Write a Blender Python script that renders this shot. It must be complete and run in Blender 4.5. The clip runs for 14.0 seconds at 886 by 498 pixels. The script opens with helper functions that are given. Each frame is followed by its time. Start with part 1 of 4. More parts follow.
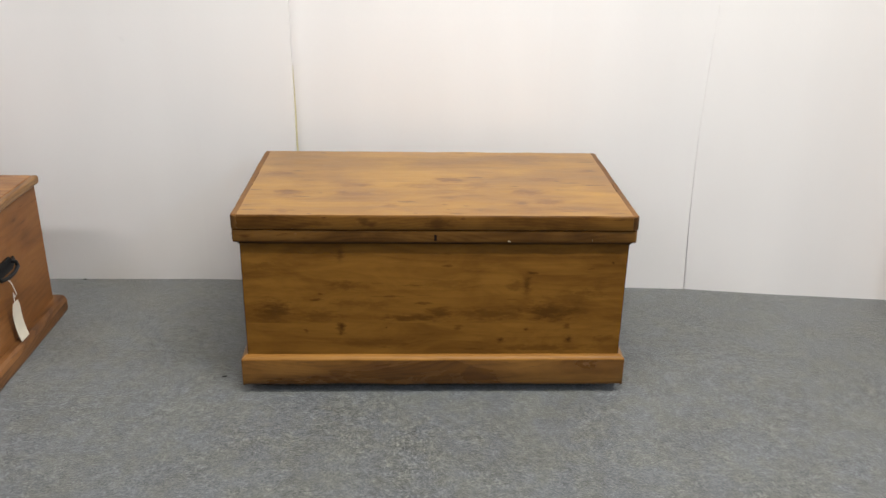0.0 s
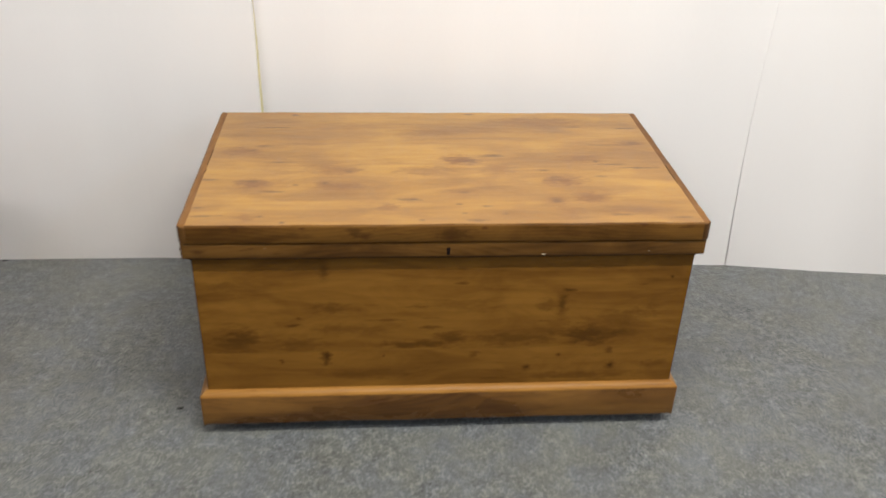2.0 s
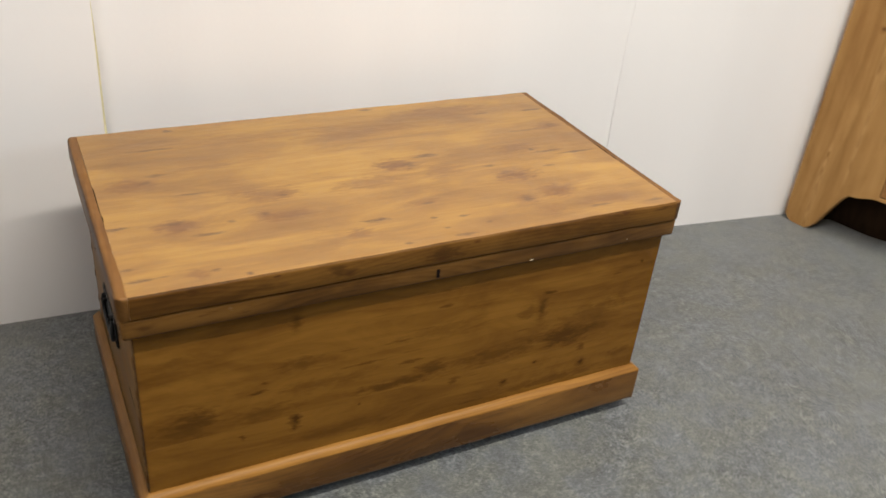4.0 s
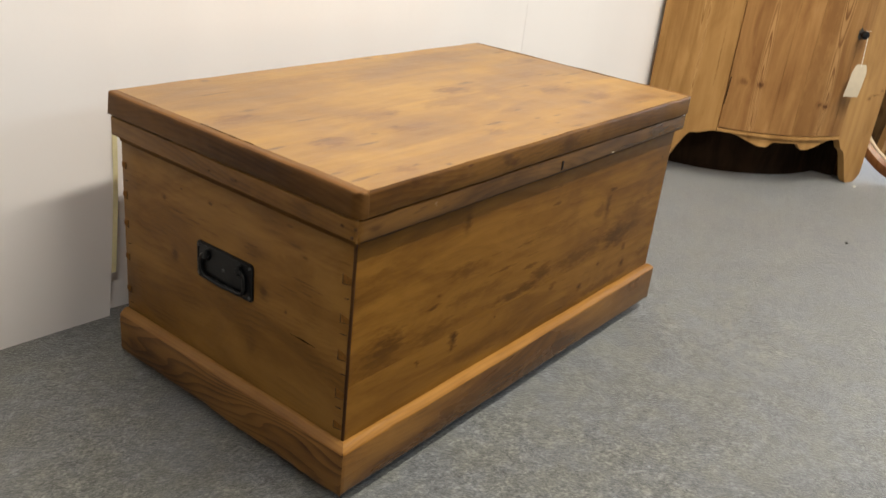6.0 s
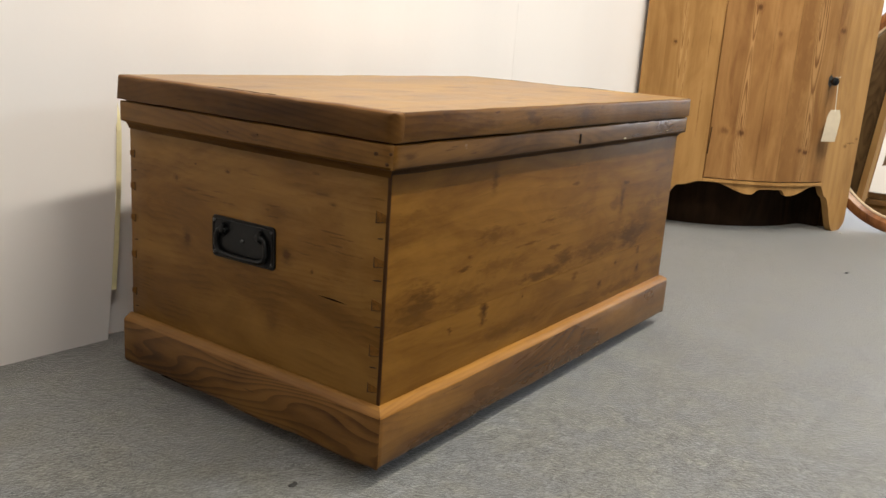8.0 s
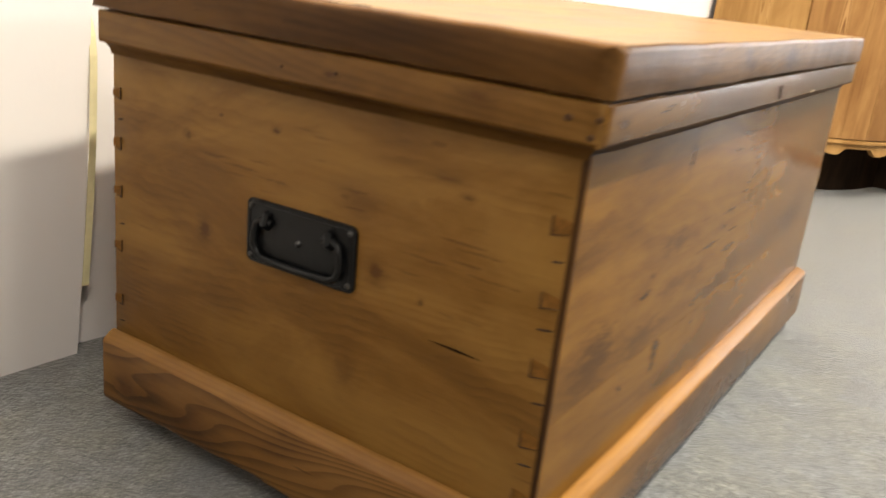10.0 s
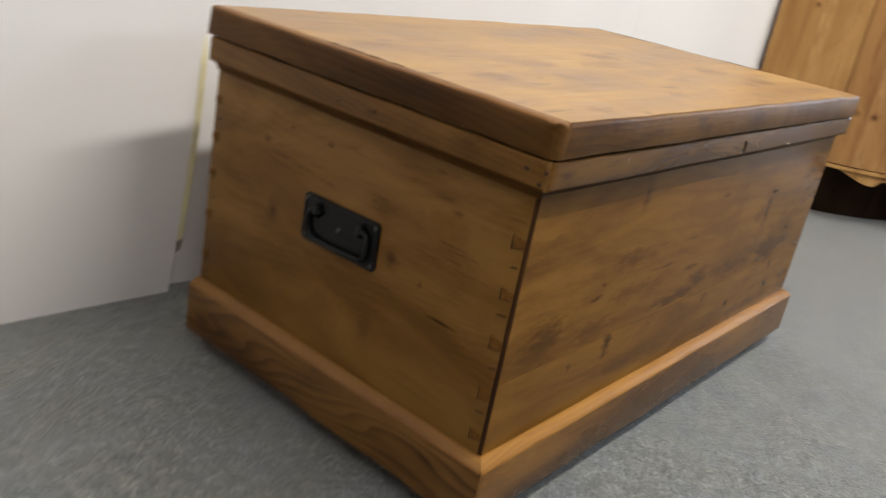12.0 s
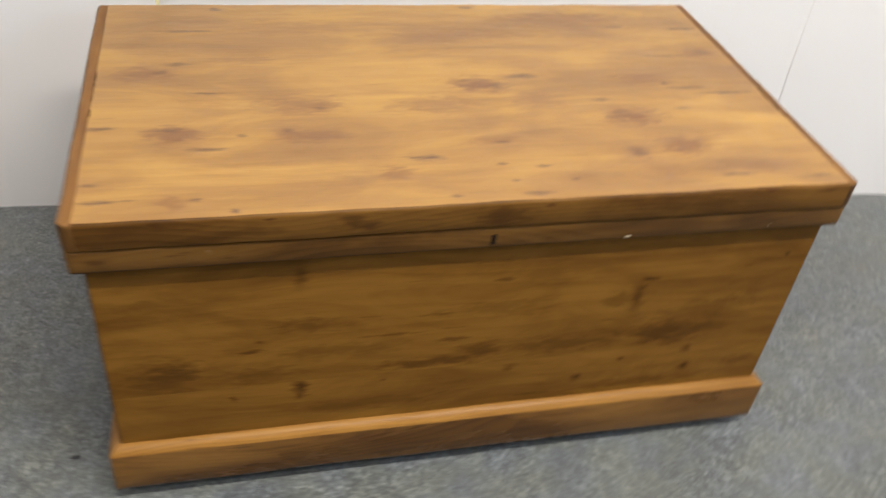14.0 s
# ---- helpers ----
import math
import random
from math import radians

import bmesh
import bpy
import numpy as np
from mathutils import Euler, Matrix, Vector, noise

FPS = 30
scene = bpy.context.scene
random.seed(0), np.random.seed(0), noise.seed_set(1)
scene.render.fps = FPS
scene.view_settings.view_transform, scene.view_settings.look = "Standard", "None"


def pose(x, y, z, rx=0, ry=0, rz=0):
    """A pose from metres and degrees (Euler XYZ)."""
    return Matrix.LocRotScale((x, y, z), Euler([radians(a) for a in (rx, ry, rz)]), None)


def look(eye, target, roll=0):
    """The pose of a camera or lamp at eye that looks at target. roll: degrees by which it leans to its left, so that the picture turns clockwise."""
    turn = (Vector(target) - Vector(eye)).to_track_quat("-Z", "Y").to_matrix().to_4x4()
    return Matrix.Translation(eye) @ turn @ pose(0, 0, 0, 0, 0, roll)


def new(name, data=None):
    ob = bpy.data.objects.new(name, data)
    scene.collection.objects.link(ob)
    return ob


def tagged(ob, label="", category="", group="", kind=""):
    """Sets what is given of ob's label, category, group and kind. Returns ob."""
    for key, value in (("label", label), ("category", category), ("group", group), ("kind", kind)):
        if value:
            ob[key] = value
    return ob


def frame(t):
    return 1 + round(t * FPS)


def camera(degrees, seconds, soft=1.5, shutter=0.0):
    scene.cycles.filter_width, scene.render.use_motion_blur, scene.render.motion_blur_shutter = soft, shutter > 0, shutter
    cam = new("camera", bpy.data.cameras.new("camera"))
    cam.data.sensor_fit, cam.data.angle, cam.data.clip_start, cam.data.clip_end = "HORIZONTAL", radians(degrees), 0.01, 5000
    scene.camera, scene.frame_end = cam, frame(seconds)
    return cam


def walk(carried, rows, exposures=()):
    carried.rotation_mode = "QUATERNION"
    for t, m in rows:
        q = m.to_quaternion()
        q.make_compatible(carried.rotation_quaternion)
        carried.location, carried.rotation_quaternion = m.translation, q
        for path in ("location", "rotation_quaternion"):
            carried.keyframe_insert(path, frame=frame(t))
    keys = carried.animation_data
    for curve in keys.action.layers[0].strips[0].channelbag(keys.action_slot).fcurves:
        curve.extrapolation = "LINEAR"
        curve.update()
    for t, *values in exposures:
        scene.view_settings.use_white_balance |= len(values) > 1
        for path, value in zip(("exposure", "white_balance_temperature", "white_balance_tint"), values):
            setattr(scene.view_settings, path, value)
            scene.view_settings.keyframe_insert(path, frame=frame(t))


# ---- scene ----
cam = camera(54.2, 14.0, shutter=0.5)
PATH = [
    (0, (-0.065, -1.931, 1.193), (0.013, -0.081, 0.435), 1.1),
    (0.5, (-0.069, -1.903, 1.204), (0.025, -0.059, 0.437), 0.8),
    (1, (-0.123, -1.704, 1.18), (0.055, 0.084, 0.302), 1.6),
    (1.5, (-0.182, -1.562, 1.221), (0.033, 0.178, 0.258), 2.6),
    (2, (-0.139, -1.372, 1.237), (0.02, 0.349, 0.231), 2.1),
    (2.5, (-0.058, -1.21, 1.204), (0.094, 0.499, 0.177), 1.2),
    (2.7, (-0.068, -1.193, 1.194), (0.138, 0.506, 0.159), 1.6),
    (4.8, (-1.012, -0.871, 1.148), (0.28, 0.315, 0.188), 3.7),
    (5, (-1.1, -0.831, 1.132), (0.273, 0.272, 0.184), 3.1),
    (5.5, (-1.192, -0.711, 1.035), (0.234, 0.321, 0.085), 5.7),
    (6, (-1.218, -0.668, 0.857), (0.261, 0.414, 0.057), 6.6),
    (6.5, (-1.259, -0.673, 0.71), (0.277, 0.443, 0.082), 5.7),
    (7, (-1.283, -0.682, 0.627), (0.28, 0.452, 0.11), 4.7),
    (7.2, (-1.296, -0.678, 0.613), (0.275, 0.46, 0.125), 4.3),
    (9.3, (-1.165, -0.463, 0.568), (0.454, 0.597, 0.063), 4.2),
    (9.5, (-1.105, -0.413, 0.585), (0.486, 0.65, 0.005), 4.9),
    (10, (-1.027, -0.222, 0.525), (0.587, 0.783, -0.094), 6.4),
    (10.5, (-0.943, -0.121, 0.451), (0.696, 0.868, -0.13), 4.8),
    (11, (-0.922, -0.081, 0.439), (0.734, 0.879, -0.14), 4.5),
    (11.5, (-1.02, -0.178, 0.549), (0.623, 0.781, -0.066), 4.9),
    (12, (-1.173, -0.409, 0.641), (0.326, 0.716, -0.059), 11.1),
    (12.2, (-1.194, -0.456, 0.629), (0.249, 0.733, -0.08), 11.7),
    (12.5, (-1.184, -0.553, 0.65), (0.138, 0.729, -0.131), 7.4),
    (12.8, (-1.102, -0.589, 0.785), (0.034, 0.738, -0.189), 3.4),
    (13, (-1.01, -0.635, 0.905), (0.0, 0.689, -0.202), 5.0),
    (13.2, (-0.921, -0.672, 1.007), (-0.013, 0.64, -0.199), 6.1),
    (13.5, (-0.729, -0.715, 1.041), (0.084, 0.63, -0.195), 4.8),
    (13.7, (-0.537, -0.742, 1.059), (0.113, 0.663, -0.207), 5.0),
    (14, (-0.301, -0.777, 1.075), (0.154, 0.712, -0.18), 7.1),
]
EXPOSURES = [
    (0, -0.33, 5980, 10), (1.0, -0.37, 6000, 10), (1.5, -0.28, 6090, 10), (2.0, -0.20, 6070, 10), (2.5, -0.30, 5940, 10), (5.0, -0.29, 6480, 10),
    (6.0, -0.16, 6520, 10), (6.5, -0.09, 6530, 10), (7.0, -0.12, 6530, 10), (9.5, -0.08, 6600, 10), (10.0, 0.56, 6810, 10), (10.5, 0.87, 6840, 10), (11.0, 1.12, 6860, 10),
    (11.5, 0.68, 6660, 10), (12.0, -0.18, 6080, 10), (12.5, 0.05, 5910, 10), (13.0, 0.08, 5960, 10), (13.5, 0.09, 5920, 10), (14.0, -0.08, 6000, 10),
]
walk(cam, [(t, look(eye, target, roll)) for t, eye, target, roll in PATH], EXPOSURES)

# ---- light: a warm tube lamp over the chest, a weaker added fill to the west, a cool lamp in the shop and daylight from the east ----
def area_lamp(name, m, sx, sy, watts, colour):
    data = bpy.data.lights.new(name, "AREA")
    data.shape, data.size, data.size_y, data.energy, data.color = "RECTANGLE", sx, sy, watts, colour
    lamp = new(name, data)
    lamp.matrix_world = m
    return lamp


area_lamp("ceiling_tube_lamp", look((0.55, -0.96, 2.97), (0.55, -0.96, 0)), 2.2, 0.12, 158, (1.0, 0.92, 0.78))
# Added fill with no known source; lifts the chest's west end and the wall.
area_lamp("west_fill_lamp", look((-2.1, -1.8, 2.97), (-2.1, -1.8, 0)), 1.2, 0.22, 58, (1.0, 0.95, 0.86))
area_lamp("shop_tube_lamp", look((2.9, -4.0, 2.97), (2.0, -3.0, 0)), 0.6, 0.25, 48, (0.74, 0.88, 1.0))
area_lamp("window_daylight", look((4.36, -1.0, 1.06), (0, -1.0, 1.06)), 2.0, 2.0, 112, (0.92, 0.95, 1.0))

world = bpy.data.worlds.new("world")
scene.world = world
world.use_nodes = True
world.node_tree.nodes["Background"].inputs["Color"].default_value = (0.75, 0.85, 1.0, 1)
world.node_tree.nodes["Background"].inputs["Strength"].default_value = 0.3


# ---- materials ----
class Nodes:
    """A small builder of node trees."""

    def __init__(self, name):
        self.mat = bpy.data.materials.new(name)
        self.mat.use_nodes = True
        self.tree = self.mat.node_tree
        self.bsdf = self.tree.nodes["Principled BSDF"]

    def put(self, value, socket):
        if hasattr(value, "is_output"):
            self.tree.links.new(value, socket)
        elif value is not None:
            socket.default_value = value

    def node(self, kind, **settings):
        n = self.tree.nodes.new(kind)
        for key, value in settings.items():
            setattr(n, key, value)
        return n

    def maths(self, op, a, b=None, c=None, clamp=False):
        n = self.node("ShaderNodeMath", operation=op, use_clamp=clamp)
        for value, socket in zip((a, b, c), n.inputs):
            self.put(value, socket)
        return n.outputs[0]

    def vec(self, op, a, b=None):
        n = self.node("ShaderNodeVectorMath", operation=op)
        self.put(a, n.inputs[0])
        self.put(b, n.inputs[1])
        return n.outputs["Value"] if op in ("LENGTH", "DOT_PRODUCT") else n.outputs[0]

    def noise(self, vector, scale, detail=3.0, rough=0.5, distortion=0.0):
        n = self.node("ShaderNodeTexNoise")
        self.put(vector, n.inputs["Vector"])
        n.inputs["Scale"].default_value, n.inputs["Detail"].default_value = scale, detail
        n.inputs["Roughness"].default_value, n.inputs["Distortion"].default_value = rough, distortion
        return n.outputs["Fac"]

    def ramp(self, fac, *stops):
        n = self.node("ShaderNodeValToRGB")
        self.put(fac, n.inputs[0])
        while len(n.color_ramp.elements) < len(stops):
            n.color_ramp.elements.new(0.5)
        for e, (p, c) in zip(n.color_ramp.elements, stops):
            e.position, e.color = p, (*c, 1) if len(c) == 3 else c
        return n.outputs[0]

    def span(self, value, a, b, c=0.0, d=1.0, smooth=True):
        n = self.node("ShaderNodeMapRange", interpolation_type="SMOOTHSTEP" if smooth else "LINEAR")
        for v, socket in zip((value, a, b, c, d), n.inputs):
            self.put(v, socket)
        return n.outputs[0]

    def mix(self, fac, a, b, blend="MIX"):
        n = self.node("ShaderNodeMix", data_type="RGBA", blend_type=blend)
        self.put(fac, n.inputs[0])
        self.put((*a, 1) if isinstance(a, tuple) else a, n.inputs[6])
        self.put((*b, 1) if isinstance(b, tuple) else b, n.inputs[7])
        return n.outputs[2]

    def bump(self, height, distance, strength=1.0):
        n = self.node("ShaderNodeBump")
        self.put(height, n.inputs["Height"])
        n.inputs["Distance"].default_value, n.inputs["Strength"].default_value = distance, strength
        self.put(n.outputs[0], self.bsdf.inputs["Normal"])

    def finish(self, colour=None, rough=None, metal=None, specular=None):
        for value, key in ((colour, "Base Color"), (rough, "Roughness"), (metal, "Metallic"), (specular, "Specular IOR Level")):
            if isinstance(value, tuple):
                value = (*value, 1)
            self.put(value, self.bsdf.inputs[key])
        return self.mat


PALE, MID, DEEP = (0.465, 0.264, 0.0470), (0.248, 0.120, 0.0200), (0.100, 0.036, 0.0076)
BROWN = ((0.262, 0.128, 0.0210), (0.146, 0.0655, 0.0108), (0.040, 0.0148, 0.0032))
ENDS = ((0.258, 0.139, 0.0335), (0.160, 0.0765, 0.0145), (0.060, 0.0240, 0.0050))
KNOT = (0.060, 0.0210, 0.0058)


def pine(name, order, knots=(), tone=(PALE, MID, DEEP), lines=0.45, blotch=0.75, ring=46, shift=0.0, gloss=0.36, wander=0.25, streaks=0.8, sheen=0.24, ticks=0.6, feathers=(), relief=1.0, knot=KNOT, strokes=(), smoke=(), smoke_tone=None, ripple=0.0, veil=0.0):
    """Waxed pine. order: the axes along the grain, across it and into the board. knots: (along, across, half length, half width, depth of colour).
    strokes: crisp dark dashes along the grain, smoke: soft brown clouds, both given like knots. feathers: long pointed figures (along, across, half length, half width)."""
    n = Nodes(name)
    sep = n.node("ShaderNodeSeparateXYZ")
    n.put(n.node("ShaderNodeTexCoord").outputs["Object"], sep.inputs[0])
    comb = n.node("ShaderNodeCombineXYZ")
    for axis, socket in zip(order, comb.inputs):
        n.put(sep.outputs["XYZ".index(axis)], socket)
    flat = comb.outputs[0]
    p = n.vec("ADD", flat, (shift, shift * 1.7, shift * 0.6))

    def wobbled(scale, amount):
        wob = n.node("ShaderNodeTexNoise")
        n.put(n.vec("MULTIPLY", p, scale), wob.inputs["Vector"])
        wob.inputs["Scale"].default_value, wob.inputs["Detail"].default_value = 1.0, 2.5
        return n.vec("ADD", flat, n.vec("MULTIPLY", n.vec("SUBTRACT", wob.outputs["Color"], (0.5, 0.5, 0.5)), amount))

    def spread(marks, base, inner, outer, fray, fringe):
        """The strongest of several oval marks at each place; fringe and fray make their edges uneven."""
        best = None
        for u, v, a, b, depth in marks:
            dist = n.vec("LENGTH", n.vec("MULTIPLY", n.vec("SUBTRACT", base, (u, v, 0)), (1 / a, 1 / b, 0)))
            spot = n.span(n.maths("MULTIPLY_ADD", fringe, fray, dist), inner, outer, depth, 0.0)
            best = spot if best is None else n.maths("MAXIMUM", best, spot)
        return best

    loose, tight = wobbled((42, 110, 110), (0.020, 0.010, 0)), wobbled((60, 260, 260), (0.012, 0.0034, 0))
    fringe = n.maths("SUBTRACT", n.noise(n.vec("MULTIPLY", p, (55, 330, 330)), 1.0, 4, 0.65), 0.5)
    ragged = n.maths("SUBTRACT", n.noise(n.vec("MULTIPLY", p, (38, 120, 120)), 1.0, 4, 0.62, 0.4), 0.5)
    core = spread(knots, tight, 0.20, 1.05, 1.6, ragged)
    halo = spread([(u, v, a, b, min(d, 0.8)) for u, v, a, b, d in knots], loose, 0.5, 2.0, 1.6, ragged)
    dash = spread([(u, v, a * 1.25, b * 1.35, min(1.0, d * 1.25)) for u, v, a, b, d in strokes], tight, 0.20, 1.0, 2.2, fringe)
    cloudy = spread(smoke, loose, 0.15, 1.15, 2.4, ragged)
    # growth rings wander slowly along the board and bend round the knots
    slow = n.noise(n.vec("MULTIPLY", p, (1.3, 5.5, 5.5)), 1.0, 2, 0.5)
    across = n.node("ShaderNodeSeparateXYZ")
    n.put(p, across.inputs[0])
    depth_in = n.maths("MULTIPLY_ADD", across.outputs[2], 0.7, across.outputs[1])
    phase = n.maths("ADD", n.maths("MULTIPLY", depth_in, ring), n.maths("MULTIPLY", slow, ring * wander))
    if halo is not None:
        phase = n.maths("ADD", phase, n.maths("MULTIPLY", halo, 0.8))
    if ripple:
        # plain-sawn board: the rings show as thin wavering lines, stronger in some places than in others
        phase = n.maths("ADD", phase, n.maths("MULTIPLY", n.noise(n.vec("MULTIPLY", p, (34, 16, 16)), 1.0, 2, 0.5), ring * ripple))
    saw = n.maths("FRACT", phase)
    late = n.maths("MULTIPLY", n.span(saw, 0.25, 0.92), n.span(saw, 0.93, 1.0, 1.0, 0.0))
    if ripple:
        late = n.maths("MULTIPLY", late, n.span(n.noise(n.vec("MULTIPLY", p, (9, 14, 14)), 1.0, 3, 0.6), 0.42, 0.66))
    fibre = n.noise(n.vec("MULTIPLY", p, (7, 260, 260)), 1.0, 4, 0.6)
    streak = n.noise(n.vec("MULTIPLY", p, (2.2, 34, 34)), 1.0, 5, 0.6)
    cloud = n.noise(n.vec("MULTIPLY", p, (4.0, 12.0, 12.0)), 1.0, 5, 0.6, 0.6)
    tone_value = n.maths("ADD", n.maths("MULTIPLY", n.span(cloud, 0.28, 0.72), blotch), n.maths("MULTIPLY", n.maths("SUBTRACT", streak, 0.5), streaks))
    tone_value = n.maths("SUBTRACT", tone_value, n.maths("MULTIPLY", late, lines))
    tone_value = n.maths("ADD", tone_value, n.maths("MULTIPLY", n.maths("SUBTRACT", fibre, 0.5), 0.12))
    colour = n.ramp(n.maths("ADD", tone_value, 0.28), (0.0, tone[2]), (0.45, tone[1]), (0.95, tone[0]))
    tick = n.noise(n.vec("MULTIPLY", p, (13, 150, 150)), 1.0, 3, 0.55)
    colour = n.mix(n.span(tick, 0.66, 0.73, 0.0, ticks), colour, tone[2])
    for u, v, a, b in feathers:
        bent = n.maths("MULTIPLY_ADD", n.maths("SUBTRACT", slow, 0.5), 0.045, across.outputs[1])
        bent = n.maths("MULTIPLY", n.maths("SUBTRACT", n.maths("ADD", bent, n.maths("MULTIPLY", n.maths("SUBTRACT", streak, 0.5), 0.010)), v + shift * 1.7), 1 / b)
        run = n.maths("MULTIPLY", n.maths("SUBTRACT", across.outputs[0], u + shift), 1 / a)
        dist = n.maths("SQRT", n.maths("MULTIPLY_ADD", bent, bent, n.maths("MULTIPLY", run, run)))
        wave = n.maths("FRACT", n.maths("MULTIPLY", dist, 4.3))
        line = n.maths("MULTIPLY", n.span(wave, 0.35, 0.85), n.span(wave, 0.88, 1.0, 1.0, 0.0))
        mask = n.span(dist, 0.55, 1.0, 1.0, 0.0)
        colour = n.mix(n.maths("MULTIPLY", mask, 0.6), colour, tone[0])
        colour = n.mix(n.maths("MULTIPLY", n.maths("MULTIPLY", line, mask), 0.9), colour, tone[2])
    murk = smoke_tone or tuple(0.78 * a + 0.22 * b for a, b in zip(tone[2], tone[1]))
    if cloudy is not None:
        mottle = n.span(n.maths("ADD", n.maths("MULTIPLY", streak, 0.6), n.maths("MULTIPLY", cloud, 0.4)), 0.30, 0.62, 0.45, 1.0)
        colour = n.mix(n.maths("MULTIPLY", cloudy, mottle), colour, murk)
    if halo is not None:
        colour = n.mix(n.maths("MULTIPLY", halo, 0.55), colour, murk)
        colour = n.mix(n.maths("MULTIPLY", core, 0.85), colour, knot)
    if dash is not None:
        colour = n.mix(n.maths("MULTIPLY", dash, 0.9), colour, knot)
    height = n.maths("MULTIPLY", fibre, 0.5)
    rolling = n.noise(n.vec("MULTIPLY", p, (16, 30, 30)), 1.0, 3)
    height = n.maths("ADD", height, n.maths("MULTIPLY", rolling, 2.2))
    if dash is not None:
        height = n.maths("SUBTRACT", height, n.maths("MULTIPLY", dash, 0.12))
    n.bump(height, 0.0012, 0.45 * relief)
    # Sheen imitates the pale reflected veil on the wood at grazing views.
    n.bsdf.inputs["Sheen Weight"].default_value, n.bsdf.inputs["Sheen Roughness"].default_value = veil, 0.45
    n.bsdf.inputs["Sheen Tint"].default_value = (1.0, 0.86, 0.60, 1)
    rough = n.maths("ADD", n.maths("MULTIPLY", cloud, 0.22), gloss - 0.08)
    return n.finish(colour, rough, 0.0, sheen)


def plain(name, colour, rough=0.5, metal=0.0, vary=0.15, scale=60, relief=0.0):
    n = Nodes(name)
    where = n.node("ShaderNodeTexCoord").outputs["Object"]
    fac = n.noise(where, scale, 4, 0.6)
    low = tuple(c * (1 - vary) for c in colour)
    high = tuple(min(1, c * (1 + vary)) for c in colour)
    if relief:
        n.bump(fac, relief, 0.6)
    return n.finish(n.ramp(fac, (0.3, low), (0.7, high)), n.span(fac, 0.2, 0.8, rough * 0.85, min(1, rough * 1.15)), metal)


def carpet_material():
    n = Nodes("grey_felt_carpet")
    where = n.node("ShaderNodeTexCoord").outputs["Object"]
    tuft = n.noise(where, 150, 5, 0.72)
    clump = n.noise(where, 48, 4, 0.65)
    patch = n.noise(where, 5.5, 3, 0.5)
    pile = n.node("ShaderNodeTexVoronoi")
    n.put(where, pile.inputs["Vector"])
    pile.inputs["Scale"].default_value = 260
    value = n.maths("ADD", n.maths("MULTIPLY", tuft, 0.64), n.maths("MULTIPLY", clump, 0.36))
    base = n.ramp(value, (0.38, (0.013, 0.0138, 0.0142)), (0.50, (0.072, 0.0758, 0.0732)), (0.62, (0.212, 0.220, 0.209)))
    base = n.mix(n.span(patch, 0.35, 0.7, 0.0, 0.40), base, (0.125, 0.1325, 0.130), "MIX")
    worn_in = n.noise(where, 9, 5, 0.6)
    base = n.mix(n.span(worn_in, 0.44, 0.66, 0.0, 0.42), base, (0.066, 0.067, 0.0635), "MIX")
    tinge = n.noise(n.vec("ADD", where, (7.3, 2.1, 0.4)), 16, 4, 0.6)
    base = n.mix(n.span(tinge, 0.35, 0.65, 0.0, 1.0), n.mix(1.0, base, (0.94, 0.97, 1.06), "MULTIPLY"), n.mix(1.0, base, (1.03, 1.02, 0.93), "MULTIPLY"))
    n.bump(n.maths("ADD", n.maths("MULTIPLY", tuft, 1.0), n.maths("MULTIPLY", pile.outputs["Distance"], 0.5)), 0.004, 0.42)
    n.bsdf.inputs["Sheen Weight"].default_value, n.bsdf.inputs["Sheen Roughness"].default_value = 0.95, 0.4
    return n.finish(base, 0.72, 0.0, 0.75)


def board_material():
    n = Nodes("white_painted_board")
    where = n.node("ShaderNodeTexCoord").outputs["Object"]
    stretch = n.vec("MULTIPLY", where, (1, 1, 0.25))
    broad = n.noise(stretch, 2.2, 3, 0.5)
    fine = n.noise(where, 90, 3, 0.6)
    colour = n.ramp(broad, (0.3, (0.785, 0.760, 0.757)), (0.7, (0.845, 0.820, 0.817)))
    scuff = n.noise(n.vec("MULTIPLY", where, (5, 5, 9)), 1.0, 5, 0.7)
    colour = n.mix(n.span(scuff, 0.70, 0.80, 0.0, 0.12), colour, (0.5, 0.48, 0.45))
    n.bump(n.maths("ADD", n.maths("MULTIPLY", fine, 0.3), n.maths("MULTIPLY", broad, 3.0)), 0.0015, 0.35)
    return n.finish(colour, 0.5, 0.0, 0.3)


